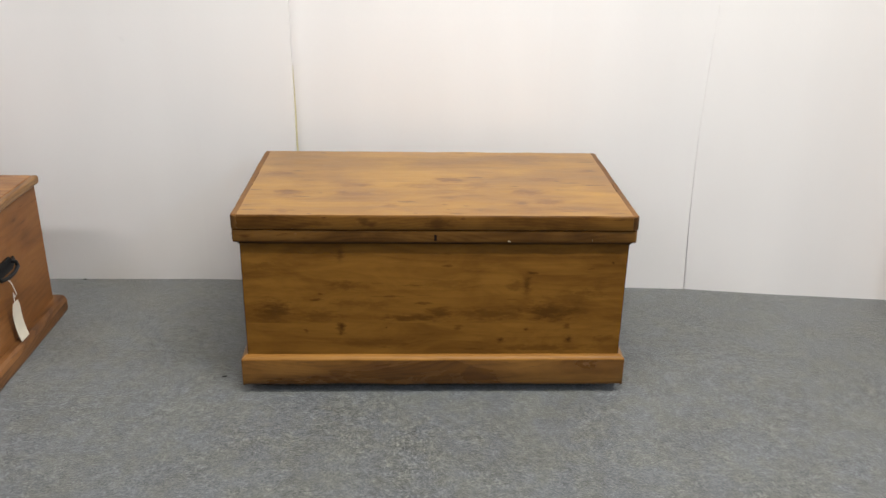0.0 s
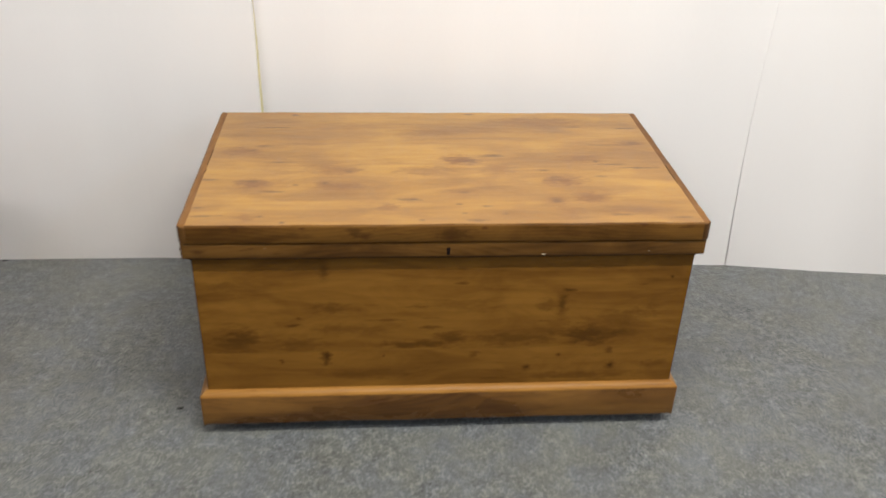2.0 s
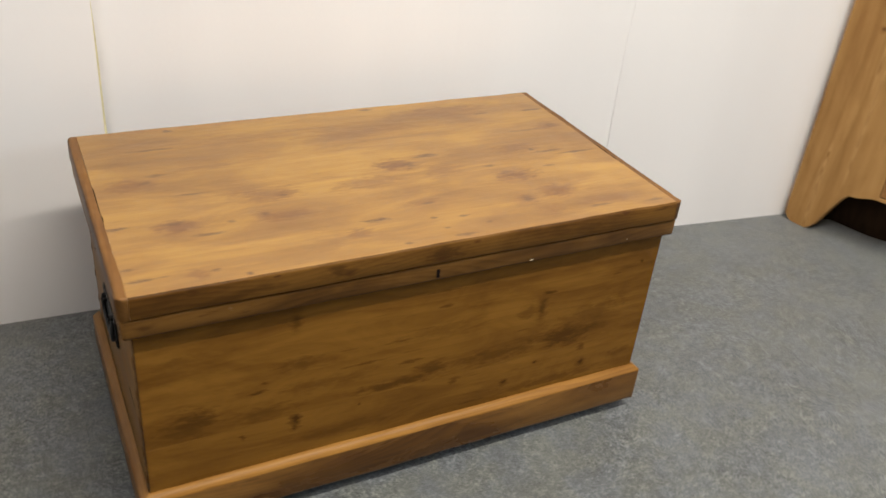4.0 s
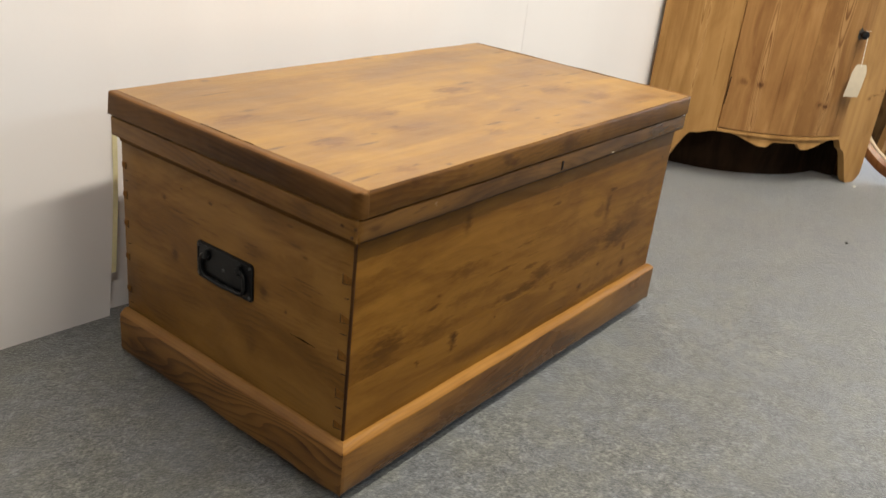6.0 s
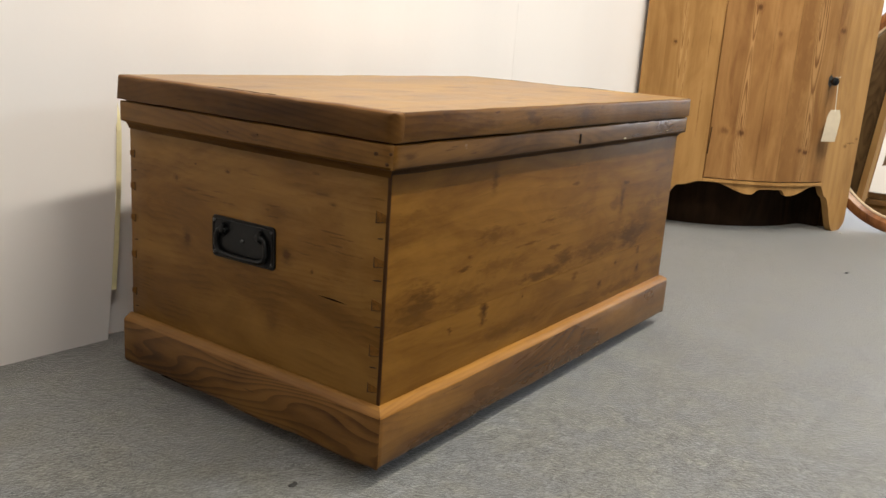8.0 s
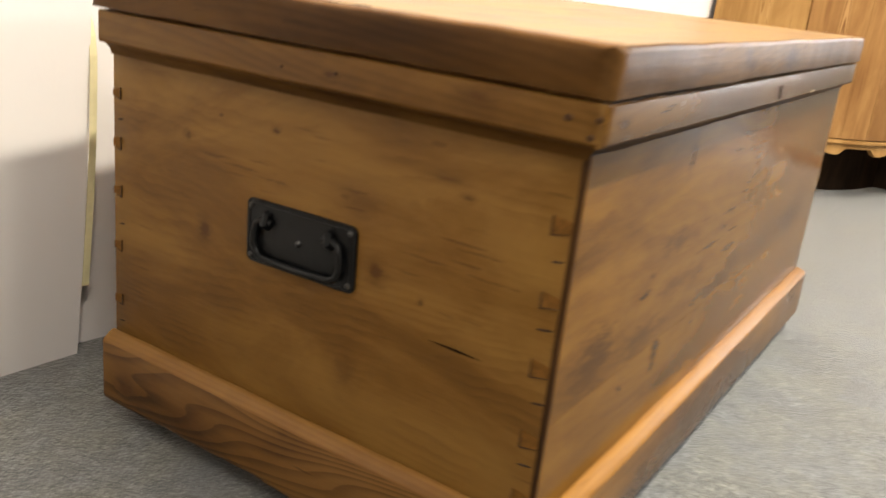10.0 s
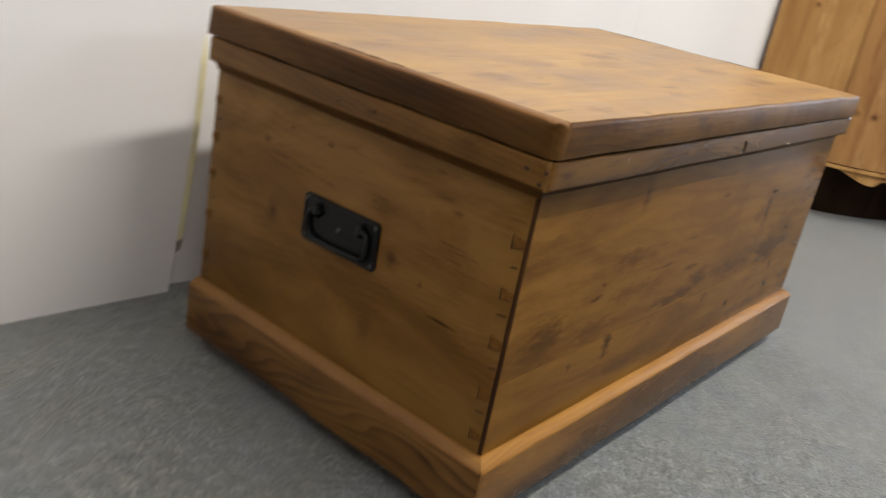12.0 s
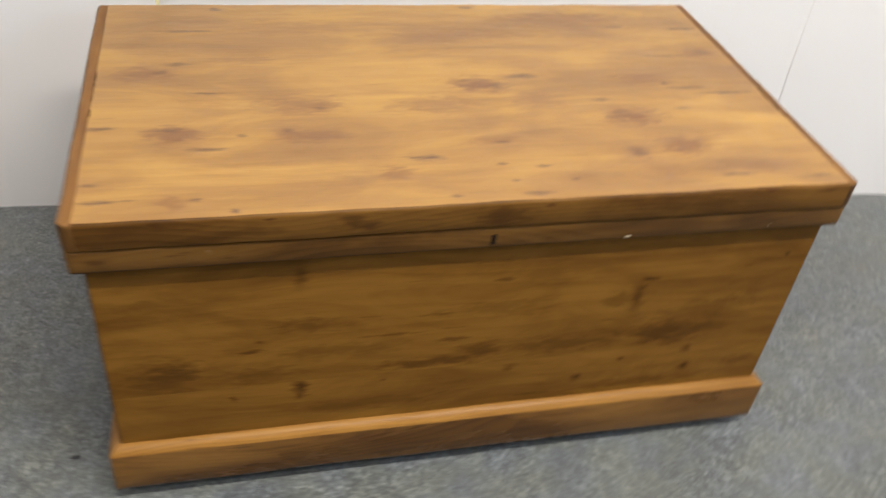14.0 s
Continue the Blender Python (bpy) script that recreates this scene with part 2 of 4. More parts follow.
TOP_KNOTS = (
    (-0.390, 0.325, 0.012, 0.009, 0.55), (-0.376, 0.177, 0.017, 0.008, 0.75), (-0.234, 0.170, 0.012, 0.008, 0.75), (-0.186, 0.223, 0.012, 0.007, 0.65),
    (0.066, 0.268, 0.013, 0.014, 0.65), (0.226, 0.190, 0.015, 0.017, 0.45), (0.213, 0.089, 0.016, 0.013, 0.75), (0.435, 0.368, 0.018, 0.012, 0.5))
TOP_STROKES = (
    (-0.316, 0.527, 0.010, 0.006, 0.8), (-0.353, 0.451, 0.048, 0.003, 0.75), (-0.369, 0.348, 0.018, 0.006, 0.6), (-0.329, 0.267, 0.026, 0.003, 0.7), (-0.331, 0.132, 0.026, 0.004, 0.65),
    (-0.459, 0.186, 0.020, 0.005, 0.75), (-0.072, 0.095, 0.026, 0.006, 0.9), (-0.050, 0.013, 0.008, 0.004, 0.7), (-0.443, 0.034, 0.028, 0.004, 0.75), (-0.462, 0.067, 0.014, 0.003, 0.6),
    (-0.304, 0.006, 0.008, 0.004, 0.8), (0.086, 0.532, 0.017, 0.005, 0.7), (0.112, 0.297, 0.026, 0.006, 0.8), (0.319, 0.456, 0.024, 0.005, 0.5), (0.436, 0.449, 0.030, 0.006, 0.85),
    (0.368, 0.354, 0.060, 0.004, 0.45), (0.327, 0.267, 0.007, 0.006, 0.75), (0.360, 0.253, 0.036, 0.004, 0.65), (0.417, 0.236, 0.050, 0.0035, 0.85), (0.211, 0.225, 0.015, 0.005, 0.6),
    (0.322, 0.195, 0.013, 0.004, 0.6), (0.035, 0.124, 0.011, 0.004, 0.6), (0.022, 0.075, 0.008, 0.004, 0.75), (0.075, 0.067, 0.012, 0.003, 0.7), (0.325, 0.030, 0.028, 0.004, 0.6),
    (0.438, 0.019, 0.026, 0.004, 0.6), (0.051, 0.011, 0.018, 0.005, 0.65), (0.105, 0.036, 0.006, 0.003, 0.6), (-0.290, 0.160, 0.007, 0.005, 0.55), (-0.346, 0.030, 0.008, 0.004, 0.6), (0.030, 0.038, 0.006, 0.003, 0.6))
TOP_SMOKE = (
    (-0.415, 0.322, 0.050, 0.026, 0.75), (-0.210, 0.235, 0.066, 0.032, 0.55), (-0.370, 0.165, 0.048, 0.024, 0.80), (-0.198, 0.156, 0.052, 0.018, 0.75), (-0.111, 0.066, 0.026, 0.016, 0.60),
    (-0.372, 0.026, 0.022, 0.016, 0.65), (0.040, 0.276, 0.050, 0.028, 0.80), (0.115, 0.228, 0.045, 0.030, 0.45), (0.305, 0.285, 0.055, 0.028, 0.60), (0.243, 0.176, 0.052, 0.028, 0.90),
    (0.280, 0.100, 0.042, 0.030, 0.75), (0.232, 0.048, 0.030, 0.026, 0.55), (0.430, 0.362, 0.040, 0.018, 0.75), (0.24, 0.485, 0.14, 0.030, 0.55), (-0.03, 0.225, 0.080, 0.030, 0.45),
    (-0.20, 0.46, 0.12, 0.030, 0.40), (0.05, 0.43, 0.16, 0.020, 0.45), (0.36, 0.045, 0.08, 0.016, 0.5), (0.03, 0.128, 0.040, 0.014, 0.4), (-0.28, 0.36, 0.06, 0.014, 0.4))
FRONT_KNOTS = ((0.227, 0.303, 0.009, 0.028, 0.60), (-0.233, 0.380, 0.008, 0.016, 0.50))
FRONT_STROKES = (
    (-0.296, 0.260, 0.018, 0.004, 0.7), (-0.285, 0.276, 0.007, 0.003, 0.6), (-0.119, 0.270, 0.040, 0.0026, 0.55), (-0.030, 0.251, 0.024, 0.004, 0.65), (0.240, 0.334, 0.012, 0.004, 0.75),
    (0.029, 0.352, 0.013, 0.003, 0.65), (0.437, 0.362, 0.004, 0.004, 0.9), (0.020, 0.384, 0.05, 0.002, 0.5), (-0.05, 0.300, 0.03, 0.0022, 0.45), (0.19, 0.262, 0.018, 0.0022, 0.4), (0.383, 0.345, 0.012, 0.002, 0.5))
FRONT_SMOKE = (
    (-0.225, 0.300, 0.050, 0.016, 0.65), (-0.400, 0.226, 0.055, 0.036, 0.95), (-0.290, 0.215, 0.07, 0.016, 0.6), (-0.060, 0.211, 0.10, 0.012, 0.85), (0.010, 0.226, 0.040, 0.016, 0.8),
    (0.200, 0.300, 0.030, 0.018, 0.7), (0.290, 0.228, 0.085, 0.030, 1.0), (0.404, 0.302, 0.024, 0.020, 0.6), (0.145, 0.222, 0.11, 0.018, 0.7), (-0.18, 0.250, 0.09, 0.014, 0.5), (0.35, 0.27, 0.08, 0.022, 0.6), (-0.42, 0.352, 0.05, 0.012, 0.5), (0.02, 0.30, 0.10, 0.015, 0.4))
LOW_KNOTS = ((0.341, 0.149, 0.009, 0.009, 0.95), (-0.234, 0.186, 0.006, 0.014, 0.7), (0.168, 0.148, 0.006, 0.006, 0.45))
LOW_STROKES = ((-0.322, 0.174, 0.005, 0.006, 0.65), (-0.122, 0.184, 0.004, 0.003, 0.8), (0.231, 0.178, 0.007, 0.004, 0.75), (-0.237, 0.168, 0.004, 0.006, 0.6), (0.10, 0.122, 0.03, 0.002, 0.4))
LOW_SMOKE = ((0.333, 0.190, 0.010, 0.012, 0.8), (0.168, 0.148, 0.012, 0.010, 0.8), (0.057, 0.182, 0.012, 0.009, 0.7), (-0.15, 0.140, 0.12, 0.014, 0.5), (0.28, 0.125, 0.16, 0.010, 0.6), (-0.236, 0.182, 0.014, 0.022, 0.6), (0.43, 0.15, 0.03, 0.016, 0.6))
SIDE_KNOTS = (
    (0.187, 0.274, 0.009, 0.011, 0.85), (0.397, 0.258, 0.008, 0.012, 0.85), (0.207, 0.330, 0.026, 0.016, 0.4), (0.421, 0.347, 0.005, 0.004, 0.7),
    (0.126, 0.369, 0.014, 0.004, 0.6), (0.105, 0.358, 0.006, 0.003, 0.7), (0.139, 0.261, 0.004, 0.003, 0.7), (0.213, 0.175, 0.014, 0.020, 0.35),
    (0.310, 0.372, 0.004, 0.003, 0.7))
SIDE_STROKES = (
    (0.385, 0.334, 0.022, 0.0012, 0.45), (0.350, 0.330, 0.020, 0.0012, 0.45), (0.305, 0.326, 0.025, 0.0012, 0.40), (0.330, 0.339, 0.018, 0.0010, 0.35), (0.360, 0.322, 0.020, 0.0010, 0.35),
    (0.377, 0.373, 0.0022, 0.0016, 0.8), (0.308, 0.371, 0.0025, 0.0018, 0.8), (0.110, 0.321, 0.025, 0.0014, 0.50), (0.088, 0.316, 0.020, 0.0014, 0.50), (0.130, 0.299, 0.030, 0.0013, 0.45),
    (0.099, 0.305, 0.020, 0.0012, 0.45), (0.075, 0.297, 0.020, 0.0013, 0.50), (0.137, 0.394, 0.008, 0.0018, 0.40), (0.157, 0.283, 0.020, 0.0012, 0.35), (0.216, 0.338, 0.012, 0.0012, 0.45),
    (0.216, 0.323, 0.014, 0.0012, 0.45), (0.226, 0.331, 0.005, 0.0020, 0.40))
M_TOP = pine("pine_lid_top", "XYZ", TOP_KNOTS, lines=0.05, blotch=0.37, ring=30, gloss=0.37, streaks=0.32, sheen=0.65, veil=0.22, ticks=0.25, knot=(0.070, 0.025, 0.008), strokes=TOP_STROKES, smoke=[(*m[:4], min(1.0, 1.2 * m[4])) for m in TOP_SMOKE], smoke_tone=(0.122, 0.041, 0.0072))
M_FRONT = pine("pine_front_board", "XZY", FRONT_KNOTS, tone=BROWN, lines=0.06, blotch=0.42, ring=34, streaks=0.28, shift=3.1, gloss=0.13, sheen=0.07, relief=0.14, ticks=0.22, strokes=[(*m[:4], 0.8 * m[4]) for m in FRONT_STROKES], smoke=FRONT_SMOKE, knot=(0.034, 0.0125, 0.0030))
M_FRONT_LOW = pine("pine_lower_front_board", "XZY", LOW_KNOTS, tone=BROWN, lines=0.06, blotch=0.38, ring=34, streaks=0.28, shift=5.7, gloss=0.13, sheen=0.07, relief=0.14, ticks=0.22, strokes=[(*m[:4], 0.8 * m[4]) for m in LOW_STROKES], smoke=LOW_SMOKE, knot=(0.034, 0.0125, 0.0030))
M_SIDE = pine("pine_end_board", "YZX", SIDE_KNOTS, strokes=SIDE_STROKES, tone=ENDS, lines=0.13, blotch=0.55, ring=105, shift=7.7, gloss=0.42, wander=0.2, streaks=0.20, ticks=0.40, sheen=0.20, ripple=0.011)
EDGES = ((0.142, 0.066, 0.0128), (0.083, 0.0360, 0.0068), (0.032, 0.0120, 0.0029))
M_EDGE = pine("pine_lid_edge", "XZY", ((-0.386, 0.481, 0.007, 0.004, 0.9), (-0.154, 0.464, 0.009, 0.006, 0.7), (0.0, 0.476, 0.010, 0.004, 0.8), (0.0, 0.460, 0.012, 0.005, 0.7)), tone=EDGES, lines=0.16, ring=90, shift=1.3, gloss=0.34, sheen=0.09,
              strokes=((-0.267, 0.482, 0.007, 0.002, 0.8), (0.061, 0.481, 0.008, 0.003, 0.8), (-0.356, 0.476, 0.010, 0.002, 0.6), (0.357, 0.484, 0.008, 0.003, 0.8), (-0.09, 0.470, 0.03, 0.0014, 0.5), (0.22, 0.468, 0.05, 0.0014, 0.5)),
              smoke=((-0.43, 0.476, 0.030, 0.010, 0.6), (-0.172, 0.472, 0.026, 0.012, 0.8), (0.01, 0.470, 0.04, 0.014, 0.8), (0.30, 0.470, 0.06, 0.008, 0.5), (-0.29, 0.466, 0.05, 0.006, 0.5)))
M_STRIP = pine("pine_lid_strip", "YXZ", (), tone=((0.195, 0.090, 0.023), (0.122, 0.052, 0.0125), (0.056, 0.022, 0.006)), lines=0.14, ring=60, shift=2.2, gloss=0.42, sheen=0.18)
# Stained edge, its tone also holding the weaker light on the upright face.
M_STRIP_FACE = pine("pine_stained_shaded_edge", "YZX", (), tone=((0.118, 0.055, 0.0140), (0.074, 0.033, 0.0082), (0.033, 0.0135, 0.004)), lines=0.14, ring=80, shift=2.9, sheen=0.12)
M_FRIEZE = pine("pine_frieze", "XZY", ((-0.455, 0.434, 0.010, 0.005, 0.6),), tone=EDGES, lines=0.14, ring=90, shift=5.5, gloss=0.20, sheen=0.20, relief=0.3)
M_FRIEZE_SIDE = pine("pine_frieze_side", "YZX", ((0.24, 0.432, 0.006, 0.004, 0.7), (0.10, 0.44, 0.012, 0.004, 0.5)), tone=((0.225, 0.114, 0.0265), (0.145, 0.068, 0.0138), (0.058, 0.0235, 0.0055)), lines=0.14, ring=80, shift=9.4, gloss=0.42)
# Plinth faces toned darker, chamfers paler: the light from above is in the colour.
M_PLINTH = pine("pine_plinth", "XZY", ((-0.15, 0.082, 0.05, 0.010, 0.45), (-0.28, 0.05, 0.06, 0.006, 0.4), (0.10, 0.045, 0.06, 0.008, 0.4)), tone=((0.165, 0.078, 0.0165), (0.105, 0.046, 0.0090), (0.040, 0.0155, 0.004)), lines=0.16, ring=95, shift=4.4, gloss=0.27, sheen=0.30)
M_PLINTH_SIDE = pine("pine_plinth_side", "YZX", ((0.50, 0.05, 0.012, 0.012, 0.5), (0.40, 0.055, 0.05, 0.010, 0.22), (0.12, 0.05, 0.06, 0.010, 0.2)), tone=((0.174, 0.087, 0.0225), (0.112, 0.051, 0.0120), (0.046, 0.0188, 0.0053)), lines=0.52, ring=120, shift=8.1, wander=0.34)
M_PLINTH_TOP = pine("pine_plinth_lit_chamfer", "XZY", (), tone=((0.375, 0.192, 0.043), (0.265, 0.126, 0.026), (0.12, 0.048, 0.011)), lines=0.10, blotch=0.3, streaks=0.3, ring=120, shift=4.9, gloss=0.32, sheen=0.11, ticks=0.3)
M_PLINTH_SIDE_TOP = pine("pine_side_plinth_lit_chamfer", "YZX", (), tone=((0.31, 0.162, 0.047), (0.225, 0.110, 0.028), (0.105, 0.044, 0.012)), lines=0.08, blotch=0.3, streaks=0.45, ring=160, shift=8.6, ticks=0.3, wander=0.03)
M_PLUG = plain("bronzed_nail_head", (0.060, 0.029, 0.013), 0.65, 0.0, vary=0.6, scale=420)
M_PLUG.node_tree.nodes["Principled BSDF"].inputs["Specular IOR Level"].default_value = 0.2
# Cove tones carry the shade below the frieze in their colour.
M_COVE = pine("shaded_cove", "XZY", (), tone=((0.070, 0.033, 0.0090), (0.044, 0.020, 0.0058), (0.020, 0.0085, 0.0032)), lines=0.1, shift=18.0, gloss=0.6, sheen=0.06)
M_COVE_SIDE = pine("shaded_side_cove", "YZX", (), tone=((0.135, 0.064, 0.0145), (0.086, 0.039, 0.0090), (0.040, 0.0160, 0.0048)), lines=0.1, shift=18.5, gloss=0.6, sheen=0.06)
M_END = plain("pine_end_grain", (0.158, 0.072, 0.0150), 0.7, vary=0.3, scale=240)
M_END.node_tree.nodes["Principled BSDF"].inputs["Specular IOR Level"].default_value = 0.12
M_CORNER = pine("dark_corner_edge", "ZYX", (), tone=((0.066, 0.029, 0.0075), (0.040, 0.0165, 0.0048), (0.016, 0.0068, 0.0026)), lines=0.3, ring=200, shift=19.0, gloss=0.5, sheen=0.15)
M_GAP = plain("dark_joint_gap", (0.010, 0.006, 0.004), 1.0)
M_GAP.node_tree.nodes["Principled BSDF"].inputs["Specular IOR Level"].default_value = 0.05
M_JOINT = plain("dirty_joint", (0.034, 0.0150, 0.0058), 0.9, vary=0.6, scale=300)
M_IRON = plain("black_lacquered_iron", (0.0032, 0.0036, 0.0042), 0.42, 0.0, vary=0.4, scale=140, relief=0.0006)
M_IRON.node_tree.nodes["Principled BSDF"].inputs["Specular IOR Level"].default_value = 0.28
M_SCREW = plain("worn_steel_screw", (0.10, 0.10, 0.10), 0.38, 1.0, vary=0.3, scale=400)
M_PAINT_CHIP = plain("white_paint_fleck", (0.75, 0.72, 0.62), 0.6)
M_FLECK = plain("old_paint_fleck", (0.42, 0.34, 0.20), 0.6)
M_CARPET = carpet_material()
M_BOARD = board_material()
M_TAPE = plain("cream_masking_tape", (0.72, 0.66, 0.40), 0.7, vary=0.12, scale=40)
# Unseen ceiling and shop walls: tones kept dark to limit bounce light.
M_CEILING = plain("ceiling_paint", (0.56, 0.56, 0.55), 0.8, vary=0.04, scale=4)
M_WALL = plain("shop_wall_paint", (0.27, 0.255, 0.23), 0.8, vary=0.10, scale=3)
M_SOUTH = plain("unseen_wall_brown", (0.125, 0.098, 0.070), 0.8, vary=0.5, scale=1.6)
M_LINT = plain("dark_lint", (0.03, 0.03, 0.03), 0.9)
M_PAPER = plain("cream_card_label", (0.78, 0.70, 0.56), 0.7, vary=0.06, scale=30)
# Darker cream than the other labels, with the shade on it mixed in.
M_CARD = plain("darker_shaded_card", (0.56, 0.48, 0.36), 0.75, vary=0.08, scale=30)
M_STRING = plain("white_cotton_string", (0.80, 0.76, 0.68), 0.8)


# ---- mesh helpers ----
def part(name, bm, material, parent=None, label="", smooth=False, second=None, test=None):
    """Links a bmesh as one mesh object, under a thing or a part. second: another material for the faces whose normal passes test."""
    bmesh.ops.recalc_face_normals(bm, faces=bm.faces)
    mesh = bpy.data.meshes.new(name)
    if smooth:
        for f in bm.faces:
            f.smooth = True
    if second:
        bm.normal_update()
        for f in bm.faces:
            f.material_index = int(test(f.normal))
    bm.to_mesh(mesh)
    bm.free()
    if smooth:
        mesh.set_sharp_from_angle(angle=radians(38))
    mesh.materials.append(material)
    if second:
        mesh.materials.append(second)
    ob = new(name, mesh)
    if parent is not None:
        ob.parent = parent
    if label:
        ob["label"] = label
    return ob


def thing(name, label, category, m=None, group=""):
    ob = new(name)
    ob.empty_display_size = 0.1
    if m is not None:
        ob.matrix_world = m
    return tagged(ob, label, category, group)


def worn(bm, amount, size=18.0, seed=0.0):
    """Uneven, hand-worn surface: moves every vertex a little."""
    for v in bm.verts:
        v.co += amount * noise.noise_vector(v.co * size + Vector((seed, seed * 2, 5)))
    return bm


def sliced(bm, axis, step):
    """Cuts a bmesh across an axis every step metres, so that it can be worn or bent."""
    lo, hi = min(v.co[axis] for v in bm.verts), max(v.co[axis] for v in bm.verts)
    normal = Vector((axis == 0, axis == 1, axis == 2))
    for k in range(1, int((hi - lo) / step)):
        bmesh.ops.bisect_plane(bm, geom=bm.verts[:] + bm.edges[:] + bm.faces[:], plane_co=normal * (lo + k * step), plane_no=normal)
    return bm


def box(x0, x1, y0, y1, z0, z1, bevel=0.0, segments=2):
    bm = bmesh.new()
    bmesh.ops.create_cube(bm, size=1, matrix=Matrix.Translation(((x0 + x1) / 2, (y0 + y1) / 2, (z0 + z1) / 2)) @ Matrix.Diagonal((x1 - x0, y1 - y0, z1 - z0, 1)))
    if bevel:
        bmesh.ops.bevel(bm, geom=bm.edges[:], offset=bevel, segments=segments, profile=0.5, affect="EDGES")
    return bm


def prism(points, axis, a, b, skew_a=0.0, skew_b=0.0, steps=1):
    """A profile of (outward, up) points swept along x (axis 0) or y (axis 1) from a to b; the skews mitre its ends."""
    bm, rings = bmesh.new(), []
    near = [0.004, 0.008, 0.014] if steps > 20 else [0.008, 0.015] if steps > 1 else []
    for f in sorted([k / steps for k in range(steps + 1)] + near + [1 - f for f in near]):
        ring = []
        for d, z in points:
            s = (a + skew_a * d) * (1 - f) + (b + skew_b * d) * f
            ring.append(bm.verts.new((s, -d, z) if axis == 0 else (-d, s, z)))
        rings.append(ring)
    for r, q in zip(rings, rings[1:]):
        for i in range(len(r)):
            j = (i + 1) % len(r)
            bm.faces.new((r[i], r[j], q[j], q[i]))
    bm.faces.new(rings[0])
    bm.faces.new(rings[-1][::-1])
    return bm


def rounded_corners(bm, x, y, r):
    """Rounds the upright front corners at (x, y) and (-x, y)."""
    for v in bm.verts:
        dx, dy = abs(v.co.x) - (x - r), (y + r) - v.co.y
        d = math.hypot(dx, dy)
        if dx > 0 and dy > 0 and d > r:
            v.co.x = math.copysign(x - r + dx * r / d, v.co.x)
            v.co.y = y + r - dy * r / d
    return bm


def outline_slab(points, z0, z1, bevel=0.0):
    """A flat slab from an outline in x and y."""
    bm = bmesh.new()
    face = bm.faces.new([bm.verts.new((x, y, z0)) for x, y in points])
    top = bmesh.ops.extrude_face_region(bm, geom=[face])["geom"]
    for v in top:
        if isinstance(v, bmesh.types.BMVert):
            v.co.z = z1
    if bevel:
        bmesh.ops.bevel(bm, geom=[e for e in bm.edges if abs(e.verts[0].co.z - e.verts[1].co.z) < 1e-6 and e.verts[0].co.z > z1 - 1e-6], offset=bevel, segments=2, affect="EDGES")
    return bm


def tube(points, radius, sides=10):
    """A round rod along a run of points."""
    bm, rings = bmesh.new(), []
    points = [Vector(p) for p in points]
    for i, p in enumerate(points):
        way = (points[min(i + 1, len(points) - 1)] - points[max(i - 1, 0)]).normalized()
        up = Vector((0.31, 0.2, 1)) if abs(way.z) < 0.9 else Vector((1, 0.2, 0.1))
        e1 = way.cross(up).normalized()
        e2 = way.cross(e1)
        rings.append([bm.verts.new(p + radius * (math.cos(t) * e1 + math.sin(t) * e2)) for t in [2 * math.pi * k / sides for k in range(sides)]])
    for r, q in zip(rings, rings[1:]):
        for i in range(sides):
            bm.faces.new((r[i], r[(i + 1) % sides], q[(i + 1) % sides], q[i]))
    bm.faces.new(rings[0])
    bm.faces.new(rings[-1][::-1])
    return bm


def moved(bm, m):
    bmesh.ops.transform(bm, matrix=m, verts=bm.verts)
    return bm


def dome(radius, height, sides=12):
    """A low round head, for screws and nails; it stands on z = 0."""
    bm = bmesh.new()
    bmesh.ops.create_uvsphere(bm, u_segments=sides, v_segments=6, radius=radius)
    for v in bm.verts:
        v.co.z = max(v.co.z, -radius * 0.2) * height / radius
    return bm


# ---- floor, walls, ceiling ----
def setting(ob, label):
    return tagged(ob, label, "", "", "structure")


setting(part("floor", box(-3.2, 4.4, -4.6, 1.0, -0.05, 0.0), M_CARPET), "mottled grey felt carpet, wall to wall")


def forward(z):
    """How far the loosely stood boards lean into the room at height z."""
    return 0.075 * (1 - math.exp(-z / 0.5))


def wall_panel(name, points, label, lean=lambda x: 0.0, seam=None, top=2.45, thick=0.012):
    """An upright board wall whose face follows points in plan. lean: how much of the lean it has at x; seam: the number of the point at an edge that strays with height, and by how much at z."""
    heights = [0.0, 0.05, 0.12, 0.2, 0.3, 0.42, 0.55, 0.7, 0.85, 1.0, 1.3, 1.7, top]
    bm, grid = bmesh.new(), []
    for z in heights:
        face = [(x + (seam[1](z) if seam and k == seam[0] else 0.0), y - lean(x) * forward(z)) for k, (x, y) in enumerate(points)]
        grid.append([bm.verts.new((x, y, z)) for x, y in face] + [bm.verts.new((x, y + thick, z)) for x, y in reversed(face)])
    for r, q in zip(grid, grid[1:]):
        for i in range(len(r)):
            k = (i + 1) % len(r)
            bm.faces.new((r[i], r[k], q[k], q[i]))
    for ring in (grid[0], grid[-1]):
        for i in range(len(points) - 1):
            bm.faces.new((ring[i], ring[i + 1], ring[-2 - i], ring[-1 - i]))
    return setting(part(name, bm, M_BOARD), label)


